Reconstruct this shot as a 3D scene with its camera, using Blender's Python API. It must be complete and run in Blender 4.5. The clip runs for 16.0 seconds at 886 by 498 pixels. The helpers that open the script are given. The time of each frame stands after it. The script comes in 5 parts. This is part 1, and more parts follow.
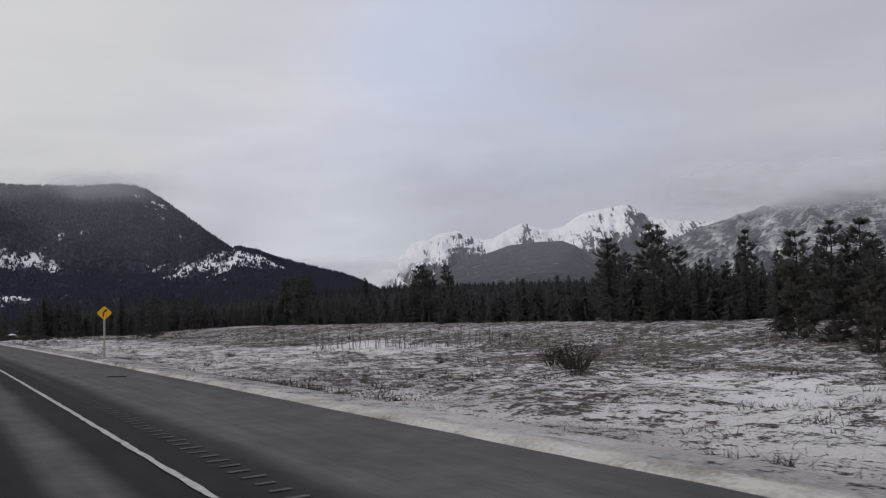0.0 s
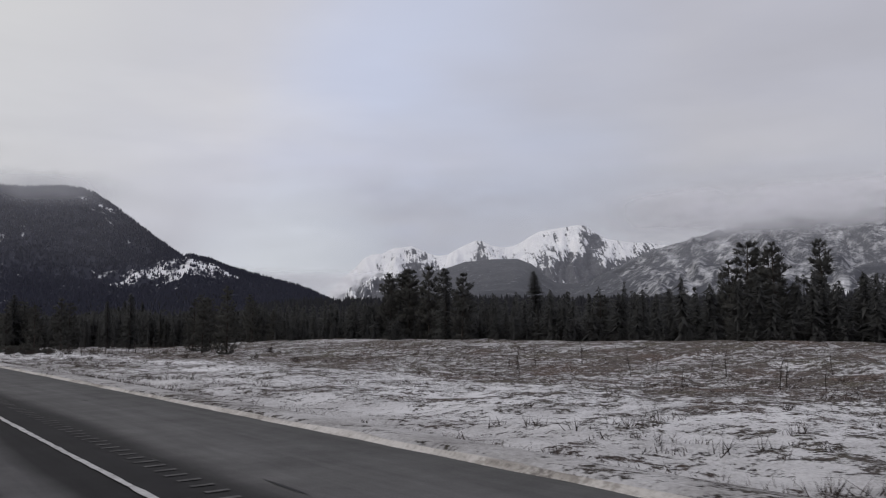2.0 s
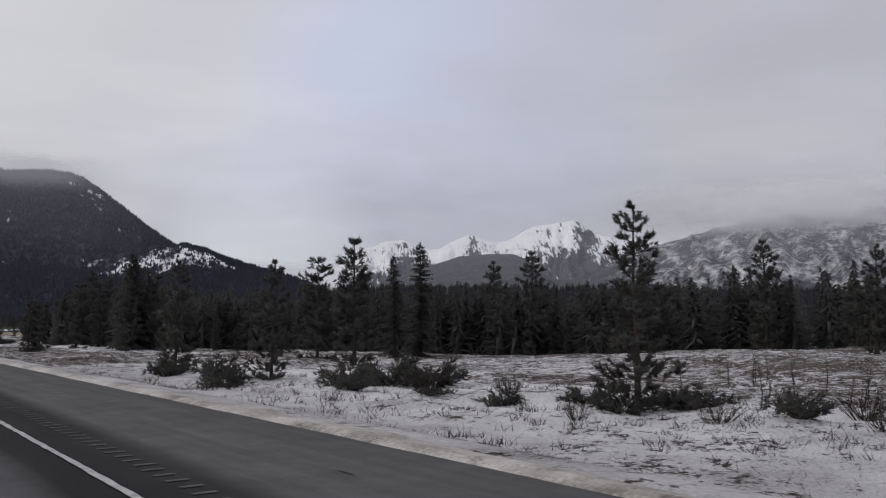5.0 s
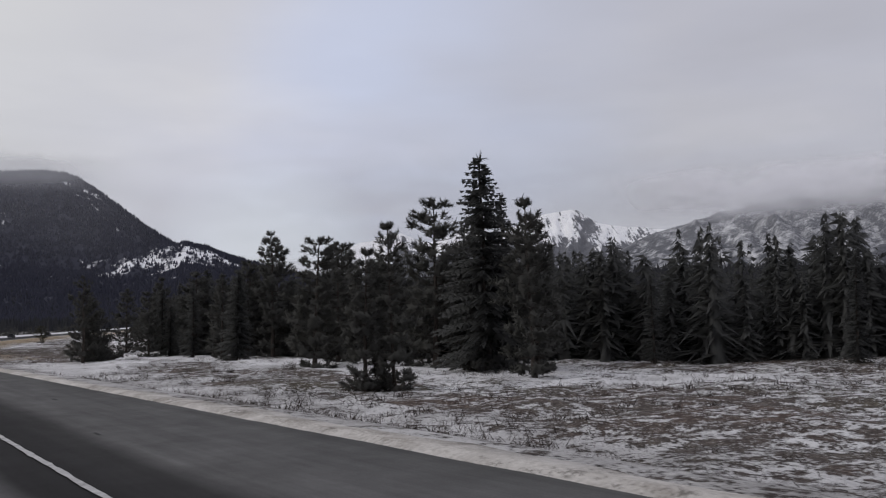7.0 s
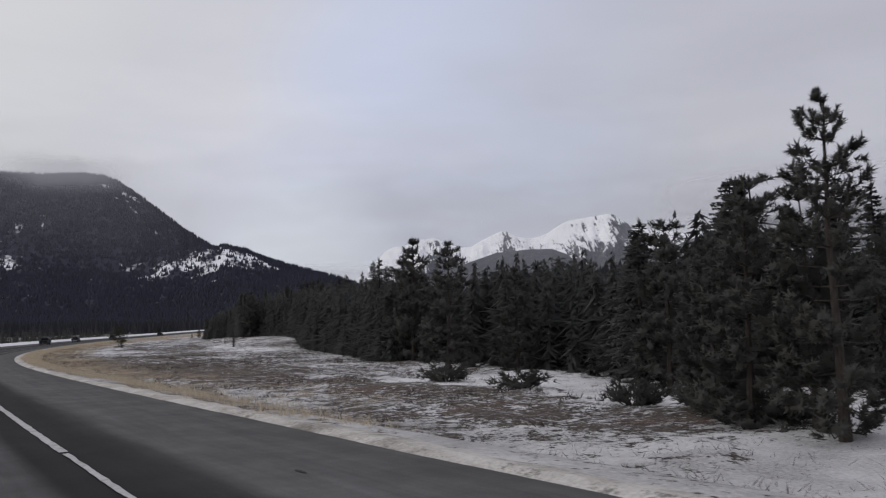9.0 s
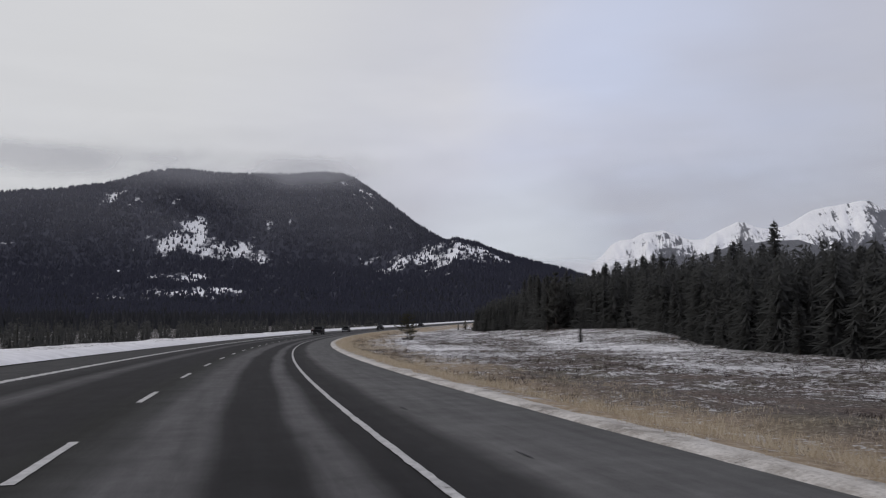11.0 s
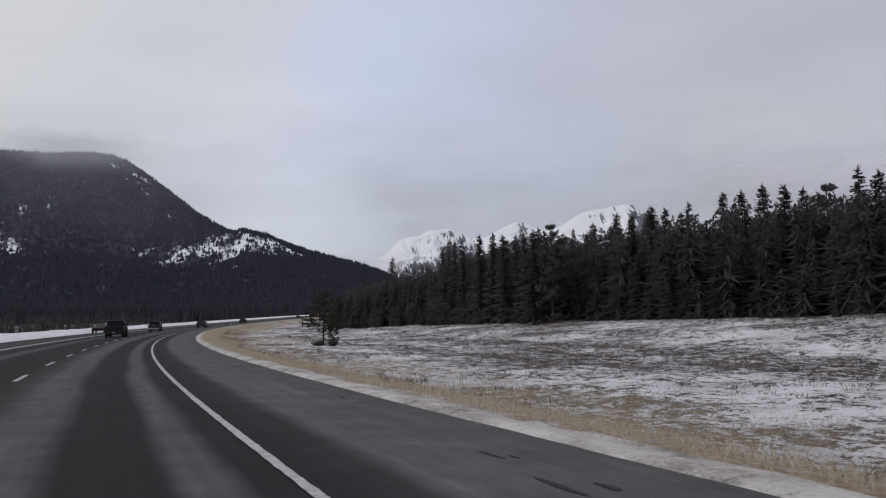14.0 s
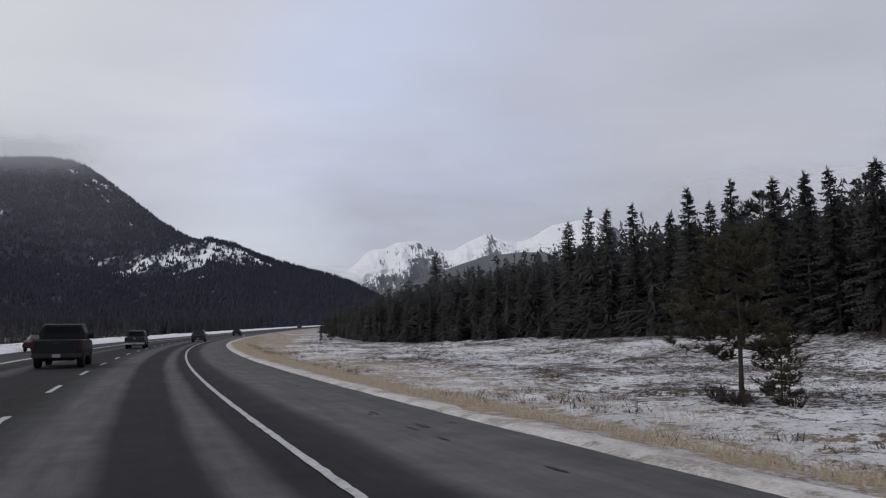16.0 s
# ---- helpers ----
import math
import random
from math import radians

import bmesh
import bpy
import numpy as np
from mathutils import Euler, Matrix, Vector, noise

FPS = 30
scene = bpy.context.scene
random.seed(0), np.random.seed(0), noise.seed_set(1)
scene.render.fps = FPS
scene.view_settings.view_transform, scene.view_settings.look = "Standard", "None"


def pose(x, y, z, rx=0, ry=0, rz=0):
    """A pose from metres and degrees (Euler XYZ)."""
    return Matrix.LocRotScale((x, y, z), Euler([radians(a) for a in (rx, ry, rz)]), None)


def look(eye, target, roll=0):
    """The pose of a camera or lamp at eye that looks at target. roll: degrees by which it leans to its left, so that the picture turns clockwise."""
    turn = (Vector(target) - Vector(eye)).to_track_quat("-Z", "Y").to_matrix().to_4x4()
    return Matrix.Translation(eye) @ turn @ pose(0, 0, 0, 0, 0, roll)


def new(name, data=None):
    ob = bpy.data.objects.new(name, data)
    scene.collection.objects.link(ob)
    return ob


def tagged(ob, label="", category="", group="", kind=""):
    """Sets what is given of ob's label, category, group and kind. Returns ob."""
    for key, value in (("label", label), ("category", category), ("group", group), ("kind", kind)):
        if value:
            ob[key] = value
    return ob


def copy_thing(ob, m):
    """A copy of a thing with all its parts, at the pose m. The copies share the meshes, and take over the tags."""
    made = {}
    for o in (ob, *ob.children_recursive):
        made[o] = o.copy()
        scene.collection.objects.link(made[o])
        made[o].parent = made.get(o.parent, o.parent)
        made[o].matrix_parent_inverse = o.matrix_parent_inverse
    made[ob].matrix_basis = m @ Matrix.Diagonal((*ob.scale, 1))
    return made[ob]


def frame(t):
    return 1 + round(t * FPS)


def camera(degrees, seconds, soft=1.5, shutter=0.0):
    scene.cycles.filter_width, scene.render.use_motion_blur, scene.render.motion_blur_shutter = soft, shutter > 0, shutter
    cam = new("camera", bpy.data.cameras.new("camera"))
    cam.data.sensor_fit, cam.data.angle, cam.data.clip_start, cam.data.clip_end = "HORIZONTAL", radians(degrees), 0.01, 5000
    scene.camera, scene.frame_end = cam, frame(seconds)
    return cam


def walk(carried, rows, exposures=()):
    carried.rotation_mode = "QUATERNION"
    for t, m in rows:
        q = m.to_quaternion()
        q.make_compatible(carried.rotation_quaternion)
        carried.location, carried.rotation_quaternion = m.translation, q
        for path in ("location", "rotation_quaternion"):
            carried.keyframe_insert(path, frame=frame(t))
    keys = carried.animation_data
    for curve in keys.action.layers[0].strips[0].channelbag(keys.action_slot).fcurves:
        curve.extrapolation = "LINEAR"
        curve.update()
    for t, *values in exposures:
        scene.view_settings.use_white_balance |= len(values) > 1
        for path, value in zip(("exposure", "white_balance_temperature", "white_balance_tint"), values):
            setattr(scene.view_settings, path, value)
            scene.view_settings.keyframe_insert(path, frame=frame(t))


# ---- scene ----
# Road line: the fog line of the near lane, by curvature and grade along its length.
STEP = 2.0
S_AXIS = np.arange(-200.0, 1201.0, STEP)
BEND_S = [-20, 60, 120, 180, 240, 300, 360, 420, 480, 560, 640, 760, 900]
BEND = [-.301, -.153, .248, .105, .502, 1.592, 1.174, 1.421, 1.359, 1.134, .641, .352, .319]
RISE_S = [-20, 100, 200, 300, 400, 500, 600, 700, 900]
RISE = [-.186, -.575, -.966, -1.762, -1.116, -.223, .132, .646, .879]
_k = np.interp(S_AXIS, BEND_S, BEND) / 1000
_g = np.interp(S_AXIS, RISE_S, RISE) / 100
_g[S_AXIS < -20] = 0.0
_k[S_AXIS < -20] = 0.0


def _sum(v):
    w = np.concatenate([[0], np.cumsum((v[1:] + v[:-1]) / 2 * STEP)])
    return w - np.interp(0, S_AXIS, w)


R_TH = _sum(_k)
R_X, R_Y, R_Z = _sum(np.sin(R_TH)), _sum(np.cos(R_TH)), _sum(_g)


def smooth(a, b, v):
    u = np.clip((np.asarray(v, float) - a) / (b - a), 0, 1)
    return u * u * (3 - 2 * u)


def hash2(ix, iy, seed):
    n = (ix.astype(np.int64) * 374761393 + iy.astype(np.int64) * 668265263 + seed * 1442695041) & 0xFFFFFFFF
    n = ((n ^ (n >> 13)) * 1274126177) & 0xFFFFFFFF
    return ((n ^ (n >> 16)) & 0xFFFF) / 65535.0


def fbm(x, y, scale, octaves=4, seed=1):
    """Value noise in numpy, about -1 to 1."""
    x, y = np.asarray(x, float) / scale, np.asarray(y, float) / scale
    total, amp = np.zeros_like(x), 0.5
    for o in range(octaves):
        ix, iy = np.floor(x), np.floor(y)
        fx, fy = x - ix, y - iy
        fx, fy = fx * fx * (3 - 2 * fx), fy * fy * (3 - 2 * fy)
        a, b = hash2(ix, iy, seed + o), hash2(ix + 1, iy, seed + o)
        c, d = hash2(ix, iy + 1, seed + o), hash2(ix + 1, iy + 1, seed + o)
        total += amp * ((a + (b - a) * fx) * (1 - fy) + (c + (d - c) * fx) * fy - 0.5) * 2
        x, y, amp = x * 2.03 + 17.3, y * 2.03 + 9.1, amp * 0.5
    return total


def far_rise(s, l):
    """The field climbs a little towards the woods along the first stretch."""
    return 1.2 * smooth(24, 48, l) * (1 - smooth(160, 195, s))


def ring_rise(s, l):
    """Higher wooded land a few hundred metres off."""
    return smooth(240, 430, np.hypot(l, s - 90)) * smooth(90, 150, l)


def field(s, l):
    """Height of the land beside the road over the road's surface."""
    s, l = np.asarray(s, float), np.asarray(l, float)
    right = smooth(3.6, 7.5, l) * -.75 + smooth(12, 30, l) * -.25 + far_rise(s, l) + 8 * ring_rise(s, l)
    right = right + smooth(380, 440, s) * (1 - .4 * smooth(560, 640, s)) * smooth(24, 58, l) * 2.4
    left = smooth(13.2, 15, -l) * .45 - smooth(16.5, 34, -l) * 4.0
    rough = smooth(6, 14, np.abs(l + 4.5)) * smooth(4.5, 6, np.where(l > 0, l, -l - 8))
    bumps = fbm(s + 300, l, 9.0, 4, 5) * .22 + fbm(s, l, 2.2, 3, 9) * .19 + fbm(s * .8, l, 1.1, 2, 13) * .10
    return np.where(l > 3.3, right, np.where(l < -13, left, 0)) + bumps * rough


def on_road(s, l, z=0.0):
    """World place of a point l metres right of the fog line at s metres along it, z over the road's surface."""
    x, y, h, t = (np.interp(s, S_AXIS, a) for a in (R_X, R_Y, R_Z, R_TH))
    return np.stack([x + l * np.cos(t), y - l * np.sin(t), h + z], -1)


def heading(s):
    return -math.degrees(np.interp(s, S_AXIS, R_TH))


# ---- the camera ----
cam = camera(56.64, 16.0, soft=1.2, shutter=0.03)
ROWS = [
    (0, -1.781, 0.000, 1.328, -31.540, 4.272, 1.799),
    (0.5, -1.876, 13.953, 1.289, -32.921, 4.669, 1.407),
    (1, -2.017, 27.907, 1.245, -33.644, 4.471, 1.372),
    (1.5, -2.200, 41.860, 1.194, -34.520, 4.991, 1.102),
    (2, -2.419, 55.814, 1.137, -35.267, 5.334, 0.450),
    (2.5, -2.668, 69.768, 1.073, -35.497, 4.952, 0.495),
    (3, -2.839, 83.726, 1.004, -35.577, 4.975, 0.761),
    (3.5, -3.008, 97.686, 0.928, -35.540, 5.073, 0.405),
    (4, -3.159, 111.650, 0.845, -35.745, 5.000, 0.139),
    (4.5, -3.272, 125.616, 0.754, -36.881, 5.098, 0.013),
    (5, -3.340, 139.581, 0.656, -36.526, 5.023, -0.275),
    (5.2, -3.346, 145.168, 0.615, -36.300, 5.100, -0.200),
    (6.25, -3.292, 174.492, 0.378, -36.300, 4.800, 0.700),
    (7.3, -3.115, 203.817, 0.106, -36.900, 4.500, 1.500),
    (7.5, -3.061, 209.403, 0.050, -36.367, 4.450, 1.621),
    (8, -2.901, 223.371, -0.104, -35.412, 4.413, 1.617),
    (8.5, -2.664, 237.339, -0.272, -35.611, 4.754, 1.632),
    (9, -2.330, 251.309, -0.456, -34.936, 4.991, 1.140),
    (9.5, -1.980, 265.284, -0.656, -33.048, 5.011, 0.281),
    (10, -1.442, 279.261, -0.871, -25.804, 4.909, -0.291),
    (10.2, -1.109, 284.848, -0.961, -21.300, 5.000, -0.300),
    (10.6, -0.317, 296.017, -1.149, -18.900, 4.900, 0.100),
    (11.2, 1.228, 312.742, -1.439, -20.600, 4.800, 0.600),
    (11.8, 3.192, 329.420, -1.711, -25.000, 4.700, 0.900),
    (12.3, 5.124, 343.276, -1.924, -29.000, 4.700, 1.100),
    (12.5, 5.968, 348.808, -2.006, -29.729, 4.688, 1.104),
    (13, 8.244, 362.608, -2.201, -31.957, 4.537, 1.095),
    (13.5, 10.662, 376.384, -2.384, -33.873, 4.457, 0.846),
    (14, 13.319, 390.118, -2.554, -34.866, 4.513, 0.727),
    (14.5, 16.226, 403.803, -2.712, -35.848, 4.642, 0.984),
    (15, 19.392, 417.433, -2.853, -36.888, 5.316, 1.096),
    (15.5, 22.826, 431.000, -2.976, -37.194, 5.385, 1.148),
    (16, 26.526, 444.497, -3.082, -37.368, 5.415, 0.656),
]
walk(cam, [(t, pose(x, y, z, 90 + pitch, roll, yaw)) for t, x, y, z, yaw, pitch, roll in ROWS], [(0, 0.03, 6500, 10), (5, 0.03, 6480, 10), (10, 0.06, 6430, 10), (13, 0.05, 6380, 10), (16, 0.06, 6280, 10)])

# ---- light: an overcast winter sky, a weak wide sun behind the cloud ----
world = bpy.data.worlds.new("overcast_sky")
scene.world = world
world.use_nodes = True
wn, wl = world.node_tree.nodes, world.node_tree.links
wn.clear()


def wnode(kind, **inputs):
    n = wn.new(kind)
    for k, v in inputs.items():
        n.inputs[k.replace("_", " ")].default_value = v
    return n


sky = wn.new("ShaderNodeTexSky")
sky.sky_type, sky.sun_disc = "NISHITA", False
sky.sun_elevation, sky.sun_rotation = radians(26), radians(-80)
coord = wn.new("ShaderNodeTexCoord")
sep = wn.new("ShaderNodeSeparateXYZ")
wl.new(coord.outputs["Generated"], sep.inputs[0])
# project the view direction on a flat cloud deck
zc = wn.new("ShaderNodeMath"); zc.operation = "MAXIMUM"; zc.inputs[1].default_value = 0.0
wl.new(sep.outputs["Z"], zc.inputs[0])
za = wn.new("ShaderNodeMath"); za.operation = "ADD"; za.inputs[1].default_value = 0.16
wl.new(zc.outputs[0], za.inputs[0])
dx = wn.new("ShaderNodeMath"); dx.operation = "DIVIDE"
dy = wn.new("ShaderNodeMath"); dy.operation = "DIVIDE"
wl.new(sep.outputs["X"], dx.inputs[0]); wl.new(za.outputs[0], dx.inputs[1])
wl.new(sep.outputs["Y"], dy.inputs[0]); wl.new(za.outputs[0], dy.inputs[1])
deck = wn.new("ShaderNodeCombineXYZ")
wl.new(dx.outputs[0], deck.inputs[0]); wl.new(dy.outputs[0], deck.inputs[1])
big = wnode("ShaderNodeTexNoise", Scale=0.5, Detail=2.0, Roughness=0.45)
wl.new(deck.outputs[0], big.inputs["Vector"])
fine = wnode("ShaderNodeTexNoise", Scale=1.5, Detail=4.0, Roughness=0.5)
wl.new(deck.outputs[0], fine.inputs["Vector"])
blend = wn.new("ShaderNodeMix"); blend.data_type = "FLOAT"; blend.inputs[0].default_value = 0.33
wl.new(big.outputs[0], blend.inputs[2]); wl.new(fine.outputs[0], blend.inputs[3])
ramp = wn.new("ShaderNodeValToRGB")
cr = ramp.color_ramp
cr.elements[0].position, cr.elements[0].color = 0.36, (.440, .435, .485, 1)
cr.elements[1].position, cr.elements[1].color = 0.64, (.62, .61, .645, 1)
e = cr.elements.new(0.5); e.color = (.510, .512, .585, 1)
wl.new(blend.outputs[0], ramp.inputs[0])
# brighter veil towards the sun's side and above
side = wn.new("ShaderNodeVectorMath"); side.operation = "DOT_PRODUCT"
side.inputs[1].default_value = (-0.35, 0.75, 0.55)
wl.new(coord.outputs["Generated"], side.inputs[0])
sramp = wn.new("ShaderNodeMapRange")
sramp.inputs["From Min"].default_value, sramp.inputs["From Max"].default_value = 0.64, 0.86
sramp.inputs["To Min"].default_value, sramp.inputs["To Max"].default_value = 0.0, 0.9
wl.new(side.outputs["Value"], sramp.inputs[0])
veil = wn.new("ShaderNodeMix"); veil.data_type = "RGBA"
veil.inputs[7].default_value = (.635, .63, .63, 1)
wl.new(sramp.outputs[0], veil.inputs[0]); wl.new(ramp.outputs[0], veil.inputs[6])
hue = wnode("ShaderNodeTexNoise", Scale=0.8, Detail=3.0, Roughness=0.5)
shift = wn.new("ShaderNodeVectorMath"); shift.operation = "ADD"; shift.inputs[1].default_value = (3.3, 1.7, 5.0)
wl.new(deck.outputs[0], shift.inputs[0]); wl.new(shift.outputs[0], hue.inputs["Vector"])
hr = wn.new("ShaderNodeMapRange")
hr.inputs["From Min"].default_value, hr.inputs["From Max"].default_value, hr.inputs["To Max"].default_value = 0.30, 0.55, 0.9
wl.new(hue.outputs[0], hr.inputs[0])
blue = wn.new("ShaderNodeMix"); blue.data_type = "RGBA"
blue.inputs[7].default_value = (.55, .60, .76, 1)
rift = wn.new("ShaderNodeVectorMath"); rift.operation = "DOT_PRODUCT"; rift.inputs[1].default_value = (.585, .775, .23)
wl.new(coord.outputs["Generated"], rift.inputs[0])
rm = wn.new("ShaderNodeMapRange"); rm.interpolation_type = "SMOOTHSTEP"
rm.inputs["From Min"].default_value, rm.inputs["From Max"].default_value = 0.955, 0.997
wl.new(rift.outputs["Value"], rm.inputs[0])
thin = wn.new("ShaderNodeMath"); thin.operation = "MULTIPLY"
wl.new(hr.outputs[0], thin.inputs[0]); wl.new(rm.outputs[0], thin.inputs[1])
wl.new(thin.outputs[0], blue.inputs[0]); wl.new(veil.outputs[2], blue.inputs[6])
# heavier cloud low over the range to the right, paler low in the valley gap
dim = wn.new("ShaderNodeVectorMath"); dim.operation = "DOT_PRODUCT"; dim.inputs[1].default_value = (.87, .46, -.18)
wl.new(coord.outputs["Generated"], dim.inputs[0])
dm = wn.new("ShaderNodeMapRange")
dm.inputs["From Min"].default_value, dm.inputs["From Max"].default_value, dm.inputs["To Max"].default_value = 0.70, 0.98, 0.75
wl.new(dim.outputs["Value"], dm.inputs[0])
heavy = wn.new("ShaderNodeMix"); heavy.data_type = "RGBA"
heavy.inputs[7].default_value = (.40, .395, .43, 1)
wl.new(dm.outputs[0], heavy.inputs[0]); wl.new(blue.outputs[2], heavy.inputs[6])
gap = wn.new("ShaderNodeVectorMath"); gap.operation = "DOT_PRODUCT"; gap.inputs[1].default_value = (.42, .905, .05)
wl.new(coord.outputs["Generated"], gap.inputs[0])
gm = wn.new("ShaderNodeMapRange")
gm.inputs["From Min"].default_value, gm.inputs["From Max"].default_value, gm.inputs["To Max"].default_value = 0.988, 0.9995, 0.8
wl.new(gap.outputs["Value"], gm.inputs[0])
pale = wn.new("ShaderNodeMix"); pale.data_type = "RGBA"
pale.inputs[7].default_value = (.62, .65, .70, 1)
wl.new(gm.outputs[0], pale.inputs[0]); wl.new(heavy.outputs[2], pale.inputs[6])
# long flat layers of cloud low over the horizon
flat = wn.new("ShaderNodeMapping"); flat.inputs["Scale"].default_value = (1.0, 1.0, 5.5)
wl.new(coord.outputs["Generated"], flat.inputs[0])
layers = wnode("ShaderNodeTexNoise", Scale=2.6, Detail=5.0, Roughness=0.52)
wl.new(flat.outputs[0], layers.inputs["Vector"])
lr = wn.new("ShaderNodeMapRange")
lr.inputs["From Min"].default_value, lr.inputs["From Max"].default_value = 0.34, 0.66
lr.inputs["To Min"].default_value, lr.inputs["To Max"].default_value = 0.89, 1.07
wl.new(layers.outputs[0], lr.inputs[0])
lowz = wn.new("ShaderNodeMapRange"); lowz.interpolation_type = "SMOOTHSTEP"
lowz.inputs["From Min"].default_value, lowz.inputs["From Max"].default_value = 0.10, 0.34
lowz.inputs["To Min"].default_value, lowz.inputs["To Max"].default_value = 1.0, 0.25
wl.new(sep.outputs["Z"], lowz.inputs[0])
strata = wn.new("ShaderNodeMix"); strata.data_type, strata.blend_type = "RGBA", "MULTIPLY"
wl.new(lowz.outputs[0], strata.inputs[0]); wl.new(pale.outputs[2], strata.inputs[6]); wl.new(lr.outputs[0], strata.inputs[7])
bg = wnode("ShaderNodeBackground", Strength=1.0)
wl.new(strata.outputs[2], bg.inputs["Color"])
bg2 = wnode("ShaderNodeBackground", Strength=0.006)
wl.new(sky.outputs[0], bg2.inputs["Color"])
both = wn.new("ShaderNodeAddShader")
wl.new(bg.outputs[0], both.inputs[0]); wl.new(bg2.outputs[0], both.inputs[1])
wl.new(both.outputs[0], wn.new("ShaderNodeOutputWorld").inputs["Surface"])

sun = new("sun", bpy.data.lights.new("sun", "SUN"))
sun.data.energy, sun.data.angle, sun.data.color = .6, radians(20), (1.0, .96, .9)
sun.matrix_world = look((0, 0, 0), (0.85, -0.15, -0.42))


# ---- materials ----
def material(name, rough=0.9, metal=0.0):
    m = bpy.data.materials.new(name)
    m.use_nodes = True
    b = m.node_tree.nodes["Principled BSDF"]
    b.inputs["Roughness"].default_value, b.inputs["Metallic"].default_value = rough, metal
    b.inputs["Specular IOR Level"].default_value = 0.25
    return m, m.node_tree.nodes, m.node_tree.links, b


def node(nodes, kind, **inputs):
    n = nodes.new(kind)
    for k, v in inputs.items():
        n.inputs[k.replace("_", " ")].default_value = v
    return n


def noise_of(nodes, links, vector, scale, detail=4.0, rough=0.55):
    n = node(nodes, "ShaderNodeTexNoise", Scale=scale, Detail=detail, Roughness=rough)
    links.new(vector, n.inputs["Vector"])
    return n.outputs[0]


def ramp_of(nodes, links, value, stops):
    n = nodes.new("ShaderNodeValToRGB")
    el = n.color_ramp.elements
    while len(el) < len(stops):
        el.new(0.5)
    for i, (p, c) in enumerate(stops):
        el[i].position = p
        el[i].color = (*c, 1) if len(c) == 3 else c
    links.new(value, n.inputs[0])
    return n.outputs[0]


def mix_of(nodes, links, fac, a, b, mode="MIX"):
    n = nodes.new("ShaderNodeMix")
    n.data_type, n.blend_type = "RGBA", mode
    for sock, v in ((n.inputs[0], fac), (n.inputs[6], a), (n.inputs[7], b)):
        if isinstance(v, (int, float)):
            sock.default_value = v
        elif isinstance(v, tuple):
            sock.default_value = (*v, 1)
        else:
            links.new(v, sock)
    return n.outputs[2]


def calc(nodes, links, op, a, b=0.0):
    n = nodes.new("ShaderNodeMath")
    n.operation = op
    for sock, v in ((n.inputs[0], a), (n.inputs[1], b)):
        if isinstance(v, (int, float)):
            sock.default_value = v
        else:
            links.new(v, sock)
    return n.outputs[0]


def bump_of(nodes, links, bsdf, height, strength=0.4, distance=0.05):
    n = node(nodes, "ShaderNodeBump", Strength=strength, Distance=distance)
    links.new(height, n.inputs["Height"])
    links.new(n.outputs[0], bsdf.inputs["Normal"])


def plain(name, colour, rough=0.6, metal=0.0, vary=0.15, scale=6.0):
    """A paint, plastic or metal with a little wear in it."""
    m, n, k, b = material(name, rough, metal)
    co = n.new("ShaderNodeTexCoord").outputs["Object"]
    v = noise_of(n, k, co, scale, 5)
    lo, hi = tuple(c * (1 - vary) for c in colour), tuple(min(1, c * (1 + vary)) for c in colour)
    k.new(ramp_of(n, k, v, [(.3, lo), (.7, hi)]), b.inputs["Base Color"])
    return m


